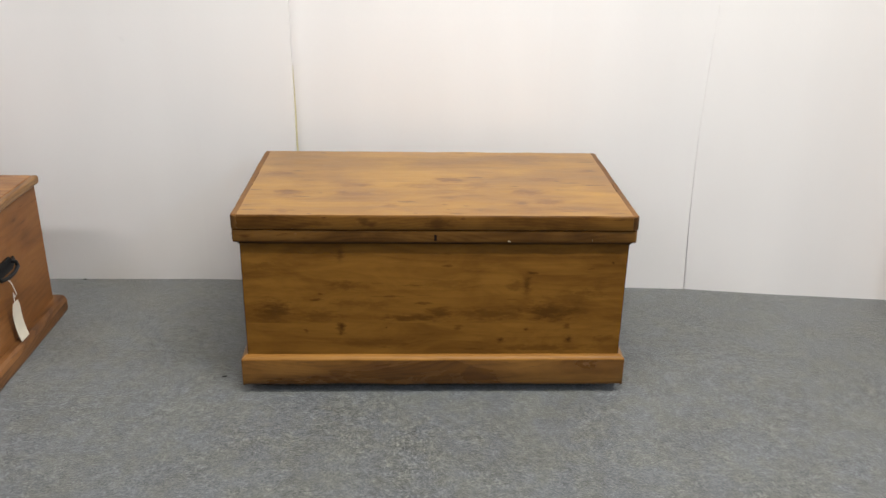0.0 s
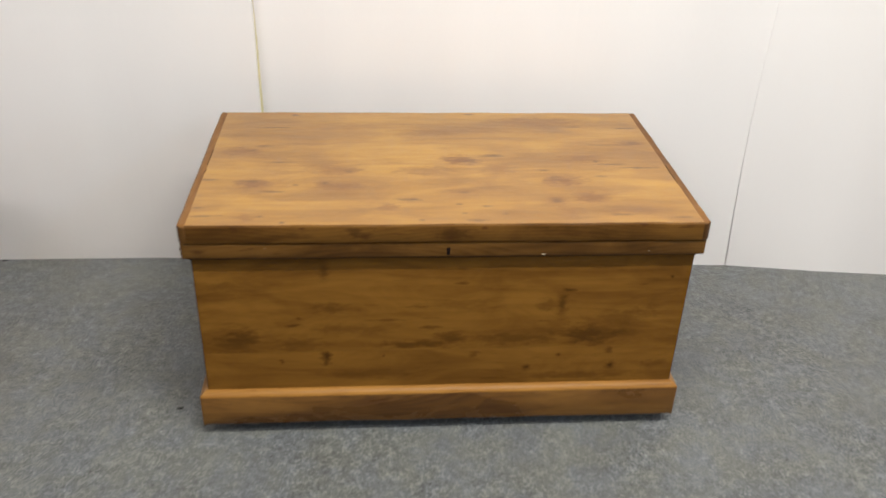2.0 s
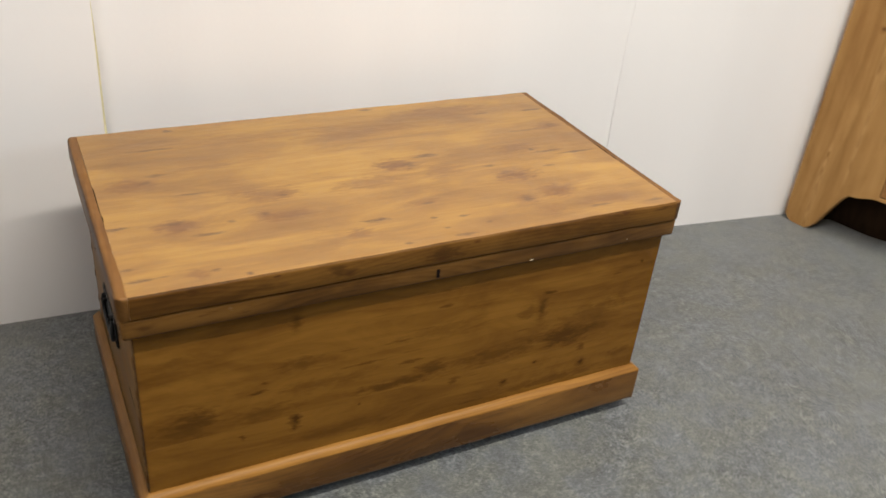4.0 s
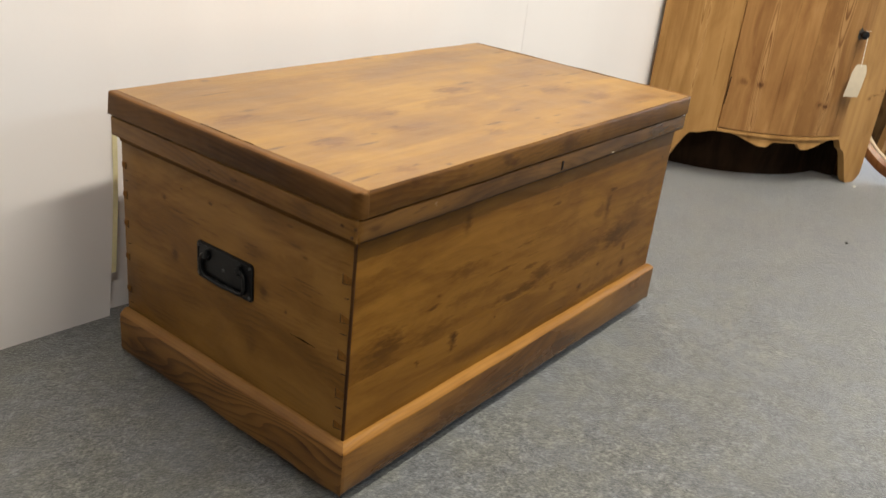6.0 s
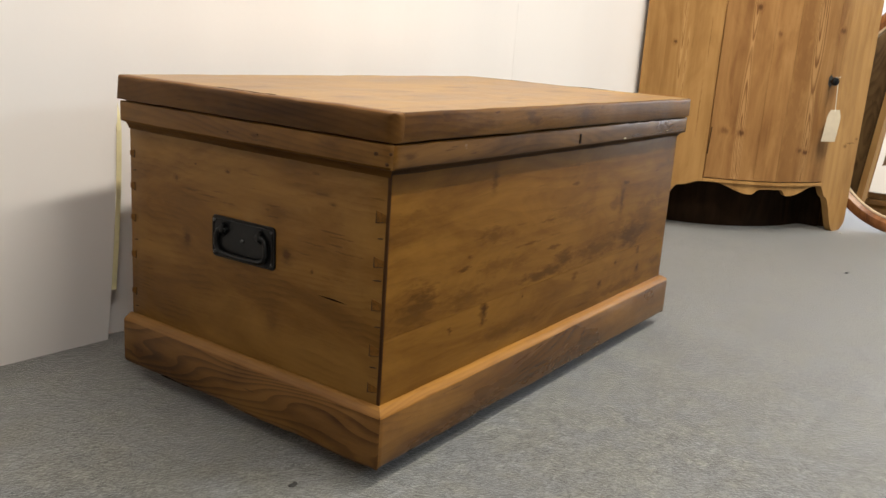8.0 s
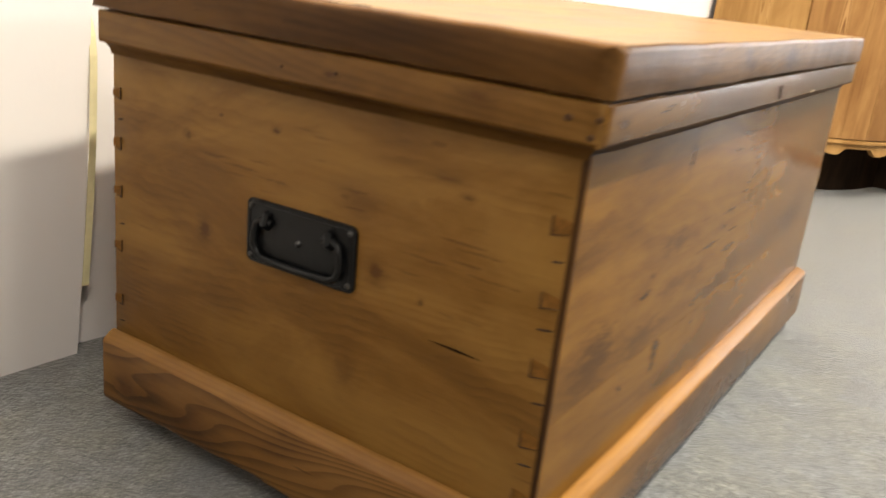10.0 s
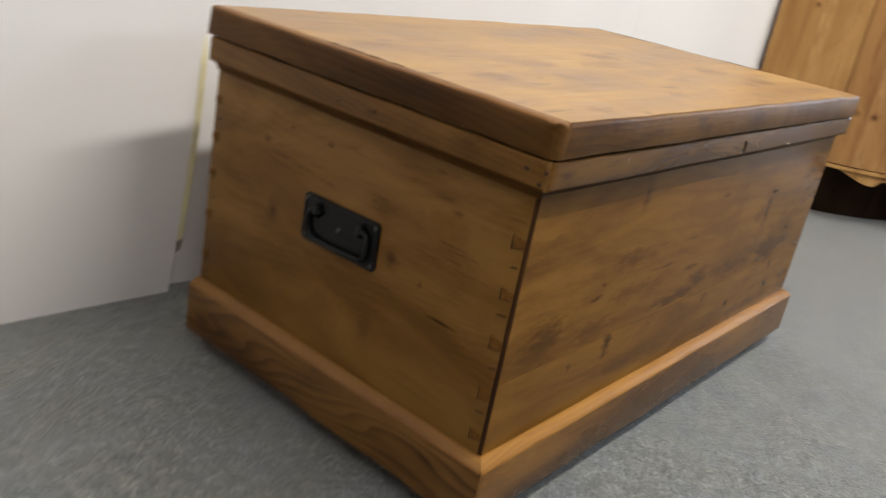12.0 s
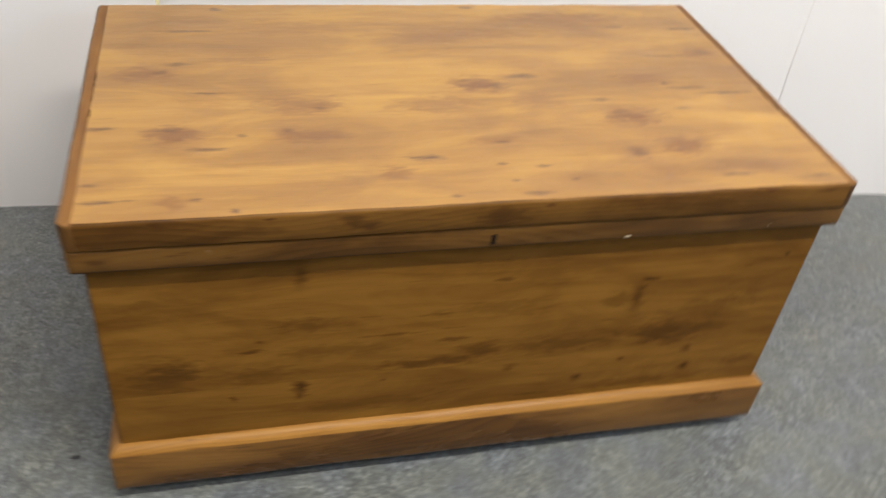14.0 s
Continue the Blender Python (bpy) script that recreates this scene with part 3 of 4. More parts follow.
wall_panel("wall_north_1", [(-3.2, 0.722), (-1.13, 0.711), (-0.72, 0.712), (-0.412, 0.698)], "white painted wall board, its free edge taped", lambda x: min(1.0, max(0.0, (x + 1.9) / 1.0)))
wall_panel("wall_north_2", [(-0.445, 0.7268), (-0.4101, 0.7240), (-0.25, 0.709), (-0.05, 0.692), (0.10, 0.678), (0.35, 0.663), (0.8407, 0.6385)], "white painted wall board behind the chest", lambda x: max(0.0, min(1.0, 1 - (x + 0.41) / 0.9)), (6, lambda z: -0.016 * math.sin(math.pi * min(z, 1.0))))
wall_panel("wall_north_3", [(0.8413, 0.6385), (1.10, 0.600), (1.476, 0.558), (2.4, 0.44), (4.4, 0.30)], "white painted wall board beside the corner cupboard", seam=(0, lambda z: -0.016 * math.sin(math.pi * min(z, 1.0)) + 0.0030 * max(0.0, 1 - z / 0.5)))
setting(part("wall_back", box(-3.2, 4.4, 0.76, 0.9, 0, 3.05), M_WALL), "plain wall behind the white boards")
setting(part("wall_west", box(-3.3, -3.2, -4.6, 0.9, 0, 3.05), M_WALL), "plain shop wall, unseen, toned to limit bounce light")
setting(part("wall_south", box(-3.3, 4.5, -4.7, -4.6, 0, 3.05), M_SOUTH), "plain shop wall, unseen, toned to limit bounce light")
for k, (y0, y1, z0, z1) in enumerate(((-4.6, -2.02, 0, 3.05), (0.02, 0.9, 0, 3.05), (-2.02, 0.02, 0, 0.04), (-2.02, 0.02, 2.08, 3.05))):
    setting(part(f"wall_east_{k + 1}", box(4.4, 4.5, y0, y1, z0, z1), M_WALL), "plain shop wall, unseen, toned to limit bounce light round the tall window opening")
setting(part("ceiling", box(-3.3, 4.5, -4.7, 0.9, 3.05, 3.15), M_CEILING), "plain off-white ceiling")

tape = bmesh.new()
rows_of_tape = []
for k in range(29):
    f = k / 28
    z = 0.098 + 0.62 * f
    x = -0.4125 + 0.0012 * math.sin(9 * f)
    y = 0.6965 - forward(z) + 0.0008 * math.sin(14 * f) + 0.0165 * min(1.0, max(0.0, (z - 0.40) / 0.05))
    w = 0.0085 - 0.0070 * max(0.0, f - 0.45) / 0.55
    rows_of_tape.append([tape.verts.new((x, y, z)), tape.verts.new((x + w, y - 0.0015, z)), tape.verts.new((x + w, y - 0.0009, z)), tape.verts.new((x, y + 0.0006, z))])
for r, q in zip(rows_of_tape, rows_of_tape[1:]):
    for i in range(4):
        tape.faces.new((r[i], r[(i + 1) % 4], q[(i + 1) % 4], q[i]))
tape.faces.new(rows_of_tape[0])
tape.faces.new(rows_of_tape[-1])
tagged(part("masking_tape", tape, M_TAPE), "strip of cream masking tape peeling along a wall board's edge", "tape")


# ---- the pine chest ----
W, D = 0.489, 0.544
chest = thing("blanket_chest", "antique waxed pine blanket chest, closed, standing on grey carpet", "chest")

def edged_box(x0, x1, y0, y1, z0, z1, rounded, radius, segments=4):
    """A board whose edges that pass rounded(a, b) are rounded off; the others stay sharp."""
    bm = box(x0, x1, y0, y1, z0, z1)
    low = [e for e in bm.edges if rounded(e.verts[0].co, e.verts[1].co) and max(v.co.z for v in e.verts) < z0 + 0.001]
    bmesh.ops.bevel(bm, geom=low, offset=0.0016, segments=2, profile=0.5, affect="EDGES")
    bmesh.ops.bevel(bm, geom=[e for e in bm.edges if rounded(e.verts[0].co, e.verts[1].co) and max(v.co.z for v in e.verts) > z1 - 0.001], offset=radius, segments=segments, profile=0.5, affect="EDGES")
    return bm


lid_bm = edged_box(-W + 0.0165, W - 0.0165, -0.0045, D, 0.4520, 0.4885, lambda a, b: a.y < 0 and b.y < 0 and a.z == b.z, 0.0055)
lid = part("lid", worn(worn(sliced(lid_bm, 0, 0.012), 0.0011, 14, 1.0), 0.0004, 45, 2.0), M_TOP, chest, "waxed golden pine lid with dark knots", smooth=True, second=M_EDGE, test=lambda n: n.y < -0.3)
for side in (-1, 1):
    x0, x1 = sorted((side * W, side * (W - 0.0163)))
    strip = edged_box(x0, x1, -0.0045, D, 0.4520, 0.4883, lambda a, b: (abs(a.x) > W - 0.001 and abs(b.x) > W - 0.001) or (a.y < 0 and b.y < 0 and a.z == b.z), 0.0068)
    strip = rounded_corners(sliced(sliced(strip, 0, 0.003), 1, 0.004), W, -0.0045, 0.0155)
    part("edge_strip", worn(worn(strip, 0.0011, 14, 1.0), 0.0004, 45, 2.0), M_STRIP, lid, "narrow strip along the lid's end, its edge stained and painted in shade", smooth=True, second=M_STRIP_FACE, test=lambda n: abs(n.x) > 0.6 or n.y < -0.6)
for side, y0, y1 in ((-1, 0.215, 0.330), (1, 0.160, 0.246)):
    joint = [(side * (W - 0.0166), y0 + (y1 - y0) * k / 10, 0.4882 + 0.0003 * math.sin(k * 2.1)) for k in range(11)]
    part("open_joint", worn(worn(tube(joint, 0.0008, 6), 0.0011, 14, 1.0), 0.0004, 45, 2.0), M_GAP, lid, "dark open joint beside the end strip")
for x in (-0.30, 0.30):
    part("hinge", box(x - 0.04, x + 0.04, D - 0.004, D + 0.001, 0.43, 0.47, 0.001), M_IRON, chest, "iron hinge at the back")

# frieze below the lid, with a hollow along its lower edge
FR = [(-0.020, 0.4495), (0.0012, 0.4495), (0.0028, 0.4480), (0.0030, 0.4215), (0.0020, 0.4190), (-0.0025, 0.4180), (-0.0060, 0.4160), (-0.0090, 0.4128), (-0.0108, 0.4095), (-0.0117, 0.4065), (-0.020, 0.4065)]
BODY_F, BODY_S = 0.0115, 0.472
def front_run(points, half, steps=30):
    """A front moulding with both ends mitred."""
    return prism(points, 0, -half, half, -1.0, 1.0, steps)
def side_run(points, half, side, y1, steps=18):
    """A moulding along an end of the chest: mitred in front, square behind."""
    bm = prism(points, 1, 0.0, y1, -1.0, 0.0, steps)
    m = Matrix.Translation((-half, 0, 0)) if side < 0 else Matrix.Translation((half, 0, 0)) @ Matrix.Diagonal((-1, 1, 1, 1))
    return moved(bm, m)
# Down-facing faces of the hollow take the dark cove tones as painted shade.
part("front_frieze", worn(rounded_corners(moved(front_run(FR, W - 0.0050), Matrix.Translation((0, 0.0010, 0))), W - 0.002, -0.002, 0.010), 0.0007, 16, 3.0), M_FRIEZE, chest, "frieze board with a hollow lower edge, shade painted into the hollow", smooth=True, second=M_COVE, test=lambda n: n.z < -0.12)
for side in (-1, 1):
    part("side_frieze", worn(rounded_corners(moved(side_run(FR, W - 0.0050, side, D - 0.008), Matrix.Translation((0, 0.0010, 0))), W - 0.002, -0.002, 0.010), 0.0007, 16, 3.0), M_FRIEZE_SIDE, chest, "frieze board with a hollow lower edge, shade painted into the hollow", smooth=True, second=M_COVE_SIDE, test=lambda n: n.z < -0.12)

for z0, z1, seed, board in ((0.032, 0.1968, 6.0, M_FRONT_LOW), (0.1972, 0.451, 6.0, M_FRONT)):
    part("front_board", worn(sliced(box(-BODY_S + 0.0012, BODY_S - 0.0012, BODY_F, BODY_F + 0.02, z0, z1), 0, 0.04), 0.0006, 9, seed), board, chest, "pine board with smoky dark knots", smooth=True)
for side in (-1, 1):
    x0, x1 = sorted((side * BODY_S, side * (BODY_S - 0.02)))
    part("end_board", worn(sliced(box(x0, x1, BODY_F + 0.001, 0.536, 0.032, 0.451, 0.002), 1, 0.04), 0.0005, 9, 7.0), M_SIDE, chest, "dovetailed pine end board", smooth=True)
for side in (-1, 1):
    x0, x1 = sorted((side * (BODY_S + 0.0007), side * (BODY_S - 0.004)))
    part("corner_edge", worn(sliced(box(x0, x1, BODY_F + 0.0004, BODY_F + 0.0056, 0.10, 0.424, 0.0010), 2, 0.015), 0.0005, 26, 12.0), M_CORNER, chest, "dirt-darkened edge of the front board")
part("back_board", box(-BODY_S + 0.021, BODY_S - 0.021, 0.515, 0.535, 0.032, 0.451), M_FRONT, chest)
part("bottom_board", box(-BODY_S + 0.021, BODY_S - 0.021, BODY_F + 0.021, 0.514, 0.034, 0.05), M_FRONT, chest)

# plinth with a bevelled top; its lower edge is chewed and uneven
PL = [(-0.012, 0.108), (-0.0080, 0.1075), (0.0015, 0.1005), (0.0032, 0.0975), (0.0032, 0.0330), (0.0020, 0.0285), (-0.0005, 0.0262), (-0.012, 0.0262)]
def chewed(bm, axis, depth, seed):
    for v in bm.verts:
        if v.co.z < 0.034:
            v.co.z += depth * (noise.noise(Vector((v.co[axis] * 9 + seed, 1.5, 0))) + 0.5 * noise.noise(Vector((v.co[axis] * 31, seed, 0))))
    return bm
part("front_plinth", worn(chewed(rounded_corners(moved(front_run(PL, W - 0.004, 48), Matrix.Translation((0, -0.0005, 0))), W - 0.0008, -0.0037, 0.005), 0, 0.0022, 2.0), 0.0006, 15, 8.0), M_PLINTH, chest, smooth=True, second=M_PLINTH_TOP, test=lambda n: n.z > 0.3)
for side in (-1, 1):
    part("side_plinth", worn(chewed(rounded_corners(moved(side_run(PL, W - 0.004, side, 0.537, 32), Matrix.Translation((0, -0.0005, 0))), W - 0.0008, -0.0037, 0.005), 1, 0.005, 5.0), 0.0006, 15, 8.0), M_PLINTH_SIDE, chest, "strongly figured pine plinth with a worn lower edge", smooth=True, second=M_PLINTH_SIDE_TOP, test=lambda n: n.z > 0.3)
for x in (-0.40, 0.40):
    for y in (0.075, 0.46):
        part("foot", box(x - 0.05, x + 0.05, y - 0.035, y + 0.035, 0.0, 0.033, 0.003), M_GAP, chest, "low hidden foot block")

# keyhole, flecks of paint, nail heads
key = box(-0.0032, 0.0032, -0.0006, 0.0030, 0.4230, 0.4390, 0.0012)
part("keyhole", moved(key, Matrix.Translation((-0.002, -0.0022, 0))), M_GAP, chest, "small dark keyhole")
for x, z, a in ((0.176, 0.4225, 0.0048), (0.377, 0.4270, 0.0014)):
    part("paint_fleck", moved(dome(a, 0.0008), Matrix.Translation((x, -0.0018, z)) @ Matrix.Rotation(radians(90), 4, "X") @ Matrix.Diagonal((1, 0.35, 1, 1))), M_FLECK, chest)
for y, z, r in ((0.026, 0.4365, 0.0034), (0.003, 0.4385, 0.0028), (0.008, 0.4255, 0.0030), (0.233, 0.434, 0.0022), (0.292, 0.431, 0.0018)):
    part("nail_head", moved(dome(r, 0.0008), Matrix.Translation((-W + 0.0016, y, z)) @ Matrix.Rotation(radians(-90), 4, "Y") @ Matrix.Diagonal((0.75, 1, 1, 1))), M_PLUG, chest, smooth=True)


def flat_on_end(points, lift, thick=0.0006):
    """A thin plate on the chest's west end from (y, z) points."""
    bm = bmesh.new()
    face = bm.faces.new([bm.verts.new((-BODY_S - lift + thick, y, z)) for y, z in points])
    for v in bmesh.ops.extrude_face_region(bm, geom=[face])["geom"]:
        if isinstance(v, bmesh.types.BMVert):
            v.co.x -= thick
    return bm


def dovetail(y_edge, way, z, h, run):
    """A pin of the corner joint: end grain, wider inside, with an open joint at its inner end and below it."""
    y_in = y_edge + way * run
    h2 = h * 0.60
    pin = part("dovetail_pin", flat_on_end([(y_edge, z - h2 / 2), (y_in, z - h / 2), (y_in, z + h / 2), (y_edge, z + h2 / 2)], 0.0009), M_END, chest)
    g = 0.0009
    end = [(y_in - way * g, z - h / 2 - g * 0.3), (y_in + way * g * 0.6, z - h / 2 - g * 0.6), (y_in + way * g * 0.3, z + h / 2 + g * 0.6), (y_in - way * g * 0.2, z + h / 2)]
    part("open_joint", flat_on_end(end, 0.0012), M_JOINT, pin)
    part("open_joint", flat_on_end([(y_edge, z - h2 / 2 - g * 0.1), (y_in, z - h / 2 - g * 0.8), (y_in, z - h / 2 + g * 0.25), (y_edge, z - h2 / 2 + g * 0.15)], 0.0013), M_JOINT, pin)


for z, h in ((0.356, 0.015), (0.2975, 0.013), (0.2410, 0.015), (0.1795, 0.015), (0.128, 0.012)):
    dovetail(BODY_F + 0.0050, 1, z, h, 0.0160)
for z, h in ((0.369, 0.011), (0.318, 0.013), (0.267, 0.012), (0.207, 0.012), (0.146, 0.012)):
    dovetail(0.535, -1, z, h, 0.0120)
for y, z, a in ((0.024, 0.329, 1.0), (0.026, 0.274, 1.5), (0.022, 0.213, 1.2), (0.026, 0.157, 1.4), (0.524, 0.343, 1.0), (0.523, 0.232, 1.0), (0.524, 0.121, 1.0)):
    part("old_nail", moved(dome(0.0017, 0.0005), Matrix.Translation((-BODY_S - 0.0002, y, z)) @ Matrix.Rotation(radians(-90), 4, "Y") @ Matrix.Rotation(radians(8), 4, "Z") @ Matrix.Diagonal((0.6, 3.0 * a, 1, 1))), M_JOINT, chest)
part("split", flat_on_end([(0.128, 0.2318), (0.10, 0.2300), (0.074, 0.2305), (0.10, 0.2326)], 0.0005), M_GAP, chest, "narrow dark split along the grain")


# iron handle on the west end
def rounded_rect(w, h, r, n=5):
    pts = []
    for cx, cy, a0 in ((w / 2 - r, h / 2 - r, 0), (-w / 2 + r, h / 2 - r, 90), (-w / 2 + r, -h / 2 + r, 180), (w / 2 - r, -h / 2 + r, 270)):
        pts += [(cx + r * math.cos(radians(a0 + 90 * k / n)), cy + r * math.sin(radians(a0 + 90 * k / n))) for k in range(n + 1)]
    return pts


def chest_handle(parent, m, plate_material=M_IRON):
    """A flat iron plate with a hanging bail; local x along the plate, y up, z outward."""
    plate = part("handle_plate", moved(outline_slab(rounded_rect(0.130, 0.061, 0.007), 0.0, 0.0028, 0.0010), m), plate_material, parent, "black iron plate with a hanging bail handle")
    rim = part("plate_rim", moved(tube([(x * 0.93, y * 0.90, 0.0026) for x, y in rounded_rect(0.130, 0.061, 0.007)] + [(0.065 * 0.93, (0.0305 - 0.007) * 0.90, 0.0026)], 0.0012, 6), m), plate_material, plate)
    half_bail = [(0.030, 0.012, 0.005), (0.041, 0.014, 0.006), (0.0480, 0.010, 0.0065), (0.0510, 0.002, 0.0068), (0.0515, -0.010, 0.007), (0.0475, -0.0185, 0.007), (0.039, -0.0225, 0.007)]
    bail = [(-x, y, z) for x, y, z in half_bail] + [(0.0, -0.0235, 0.0075)] + half_bail[::-1]
    part("bail", moved(tube(bail, 0.0034, 10), m), plate_material, plate, smooth=True)
    for s in (-1, 1):
        part("bail_lug", moved(tube([(s * 0.0375, 0.0205, 0.001), (s * 0.0375, 0.019, 0.006), (s * 0.0375, 0.011, 0.0085), (s * 0.0375, 0.007, 0.002)], 0.0042, 8), m), plate_material, plate, smooth=True)
        for y in (-0.0235, 0.0235):
            part("plate_screw", moved(dome(0.0030, 0.0022), m @ Matrix.Translation((s * 0.0585, y, 0.0026))), M_SCREW, plate, "worn bright screw head")
    part("centre_rivet", moved(dome(0.0034, 0.0030), m @ Matrix.Translation((0.0, 0.0005, 0.0026))), M_SCREW, plate)
    return plate


END_FRAME = Matrix(((0, 0, -1, -BODY_S - 0.0004), (-1, 0, 0, 0.273), (0, 1, 0, 0.2765), (0, 0, 0, 1)))
chest_handle(chest, END_FRAME @ Matrix.Rotation(radians(1.0), 4, "Z"))
chest_handle(chest, Matrix(((0, 0, 1, BODY_S + 0.0004), (1, 0, 0, 0.273), (0, 1, 0, 0.2765), (0, 0, 0, 1))))


# ---- the second chest, west of it ----
OLD = ((0.34, 0.155, 0.050), (0.235, 0.098, 0.029), (0.10, 0.038, 0.011))
M_OLD_END = pine("aged_pine_end", "YZX", ((0.30, 0.36, 0.02, 0.006, 0.5), (0.35, 0.30, 0.05, 0.02, 0.3)), tone=OLD, lines=0.08, blotch=0.4, streaks=0.3, ring=40, shift=12.0, gloss=0.45, sheen=0.18)
M_OLD_LID = pine("aged_pine_lid", "XYZ", (), tone=((0.36, 0.19, 0.075), (0.24, 0.11, 0.04), (0.12, 0.05, 0.018)), lines=0.25, ring=50, shift=14.0)
M_OLD_LIP = pine("aged_pine_lip", "YZX", (), tone=((0.30, 0.165, 0.06), (0.20, 0.10, 0.034), (0.09, 0.038, 0.012)), lines=0.3, ring=90, shift=16.0)
M_OLD_PLINTH = pine("aged_pine_plinth", "YZX", (), tone=((0.22, 0.10, 0.035), (0.13, 0.056, 0.018), (0.06, 0.024, 0.009)), lines=0.3, ring=70, shift=17.0)
trunk = thing("storage_trunk", "reddish aged pine trunk with an iron handle, on the carpet", "chest")
part("body", worn(box(-1.93, -1.132, -0.02, 0.458, 0.02, 0.412, 0.003), 0.0008, 8, 3), M_OLD_END, trunk)
trunk_lid = part("lid", worn(sliced(box(-1.95, -1.140, -0.035, 0.470, 0.412, 0.434, 0.004), 1, 0.04), 0.0008, 12, 4), M_OLD_LID, trunk)
part("lid_lip", worn(sliced(box(-1.1398, -1.122, -0.035, 0.470, 0.411, 0.434, 0.005, 3), 1, 0.03), 0.0010, 12, 5), M_OLD_LIP, trunk_lid, "worn pale lip along the lid")
PL2 = [(-0.03, 0.052), (0.016, 0.050), (0.025, 0.044), (0.029, 0.034), (0.029, 0.010), (0.026, 0.0), (-0.03, 0.0)]
part("side_plinth", worn(moved(prism(PL2, 1, -0.045, 0.482, 0, 0, 20), Matrix.Translation((-1.132, 0, 0)) @ Matrix.Diagonal((-1, 1, 1, 1))), 0.0010, 12, 6), M_OLD_PLINTH, trunk, "dark rounded plinth moulding")
part("front_plinth", worn(moved(prism(PL2, 0, -1.95, -1.133, 0, 0, 20), Matrix.Translation((0, -0.022, 0))), 0.0010, 12, 7), M_OLD_PLINTH, trunk)
M2 = Matrix(((0, 0, 1, -1.1318), (1, 0, 0, 0.185), (0, 1, 0, 0.262), (0, 0, 0, 1)))
plate2 = part("handle_plate", moved(outline_slab([(-0.075, -0.004), (-0.055, -0.020), (0.055, -0.020), (0.078, 0.0), (0.070, 0.012), (0.055, 0.010), (0.045, 0.020), (-0.045, 0.020), (-0.055, 0.010)], 0.0, 0.004, 0.0012), M2), M_IRON, trunk, "shaped wrought-iron handle plate")
part("bail", moved(tube([(-0.05, 0.006, 0.004), (-0.056, 0.0, 0.014), (-0.05, -0.010, 0.020), (-0.02, -0.014, 0.024), (0.02, -0.014, 0.024), (0.05, -0.010, 0.020), (0.056, 0.0, 0.014), (0.05, 0.006, 0.004)], 0.0055, 10), M2), M_IRON, plate2, smooth=True)


def paper_label(label, category, string_points, corner, across, down, w, h, bend, card=M_PAPER):
    """A card label that hangs from a loop of string. corner: its top middle; across and down: its directions."""
    tag = thing("price_label", label, category)
    part("string", tube(string_points, 0.0011, 6), M_STRING, tag, smooth=True)
    bm = bmesh.new()
    across, down = Vector(across).normalized(), Vector(down).normalized()
    out = across.cross(down)
    n = 8
    for sheet in (0.0, 0.0007):
        rows = []
        for k in range(n + 1):
            f = k / n
            half = w / 2 * (0.62 + 0.38 * min(1, f * 5))
            centre = Vector(corner) + down * (h * f) + out * (bend * math.sin(f * 2.2) * h + sheet)
            rows.append([bm.verts.new(centre - across * half), bm.verts.new(centre + across * half)])
        if sheet == 0.0:
            lower = rows
    upper = rows
    for a, b in ((lower, None), (upper, None)):
        for r, q in zip(a, a[1:]):
            bm.faces.new((r[0], r[1], q[1], q[0]))
    for r, q, u, v in zip(lower, lower[1:], upper, upper[1:]):
        bm.faces.new((r[0], q[0], v[0], u[0]))
        bm.faces.new((r[1], u[1], v[1], q[1]))
    part("card", bm, card, tag)
    return tag


paper_label("white card label tied with string to the trunk's handle", "label",
            [(-1.108, 0.158, 0.248), (-1.104, 0.168, 0.232), (-1.103, 0.182, 0.196), (-1.106, 0.176, 0.188), (-1.104, 0.167, 0.205), (-1.103, 0.163, 0.172)],
            (-1.104, 0.170, 0.178), (0.25, 1, 0.22), (0.05, 0.20, -1), 0.034, 0.125, 0.10)


paper_label("white card label tied with string to the pine chest's far handle", "label",
            [(0.482, 0.300, 0.262), (0.486, 0.305, 0.250), (0.485, 0.302, 0.215)], (0.4845, 0.302, 0.222), (0.1, 1, 0), (0.02, -0.05, -1), 0.032, 0.085, 0.03)


# ---- the corner cupboard ----
HONEY = ((0.56, 0.335, 0.132), (0.405, 0.225, 0.079), (0.210, 0.098, 0.028))
RUSSET = ((0.50, 0.285, 0.116), (0.325, 0.168, 0.060), (0.150, 0.062, 0.019))
CK = ((0.337, 0.059, 0.013, 0.010, 1.0), (0.341, 0.105, 0.012, 0.014, 0.5), (0.289, -0.096, 0.010, 0.006, 0.8), (0.285, -0.108, 0.009, 0.007, 0.95), (0.655, -0.004, 0.010, 0.007, 0.5), (0.733, 0.057, 0.014, 0.009, 0.9), (0.681, -0.147, 0.010, 0.008, 0.7))
SOFT = dict(gloss=0.50, sheen=0.14, wander=0.2, ticks=0.3)
M_CUP = pine("honey_pine_upright", "ZYX", ((0.611, 0.290, 0.008, 0.008, 0.9),), tone=HONEY, lines=0.10, blotch=0.25, streaks=0.5, ring=22, shift=21.0, feathers=((0.78, 0.268, 0.42, 0.011), (0.10, 0.320, 0.22, 0.014), (0.42, 0.250, 0.30, 0.008)), strokes=((0.40, 0.190, 0.09, 0.0015, 0.5), (0.62, 0.185, 0.07, 0.0015, 0.4)), **SOFT)
M_CUP_R = pine("honey_pine_right_stile", "ZXY", ((0.302, 0.272, 0.006, 0.012, 0.6), (0.325, 0.340, 0.005, 0.010, 0.7)), tone=HONEY, lines=0.08, blotch=0.25, streaks=0.45, ring=22, shift=24.0, strokes=((0.312, 0.305, 0.003, 0.035, 0.5),), **SOFT)
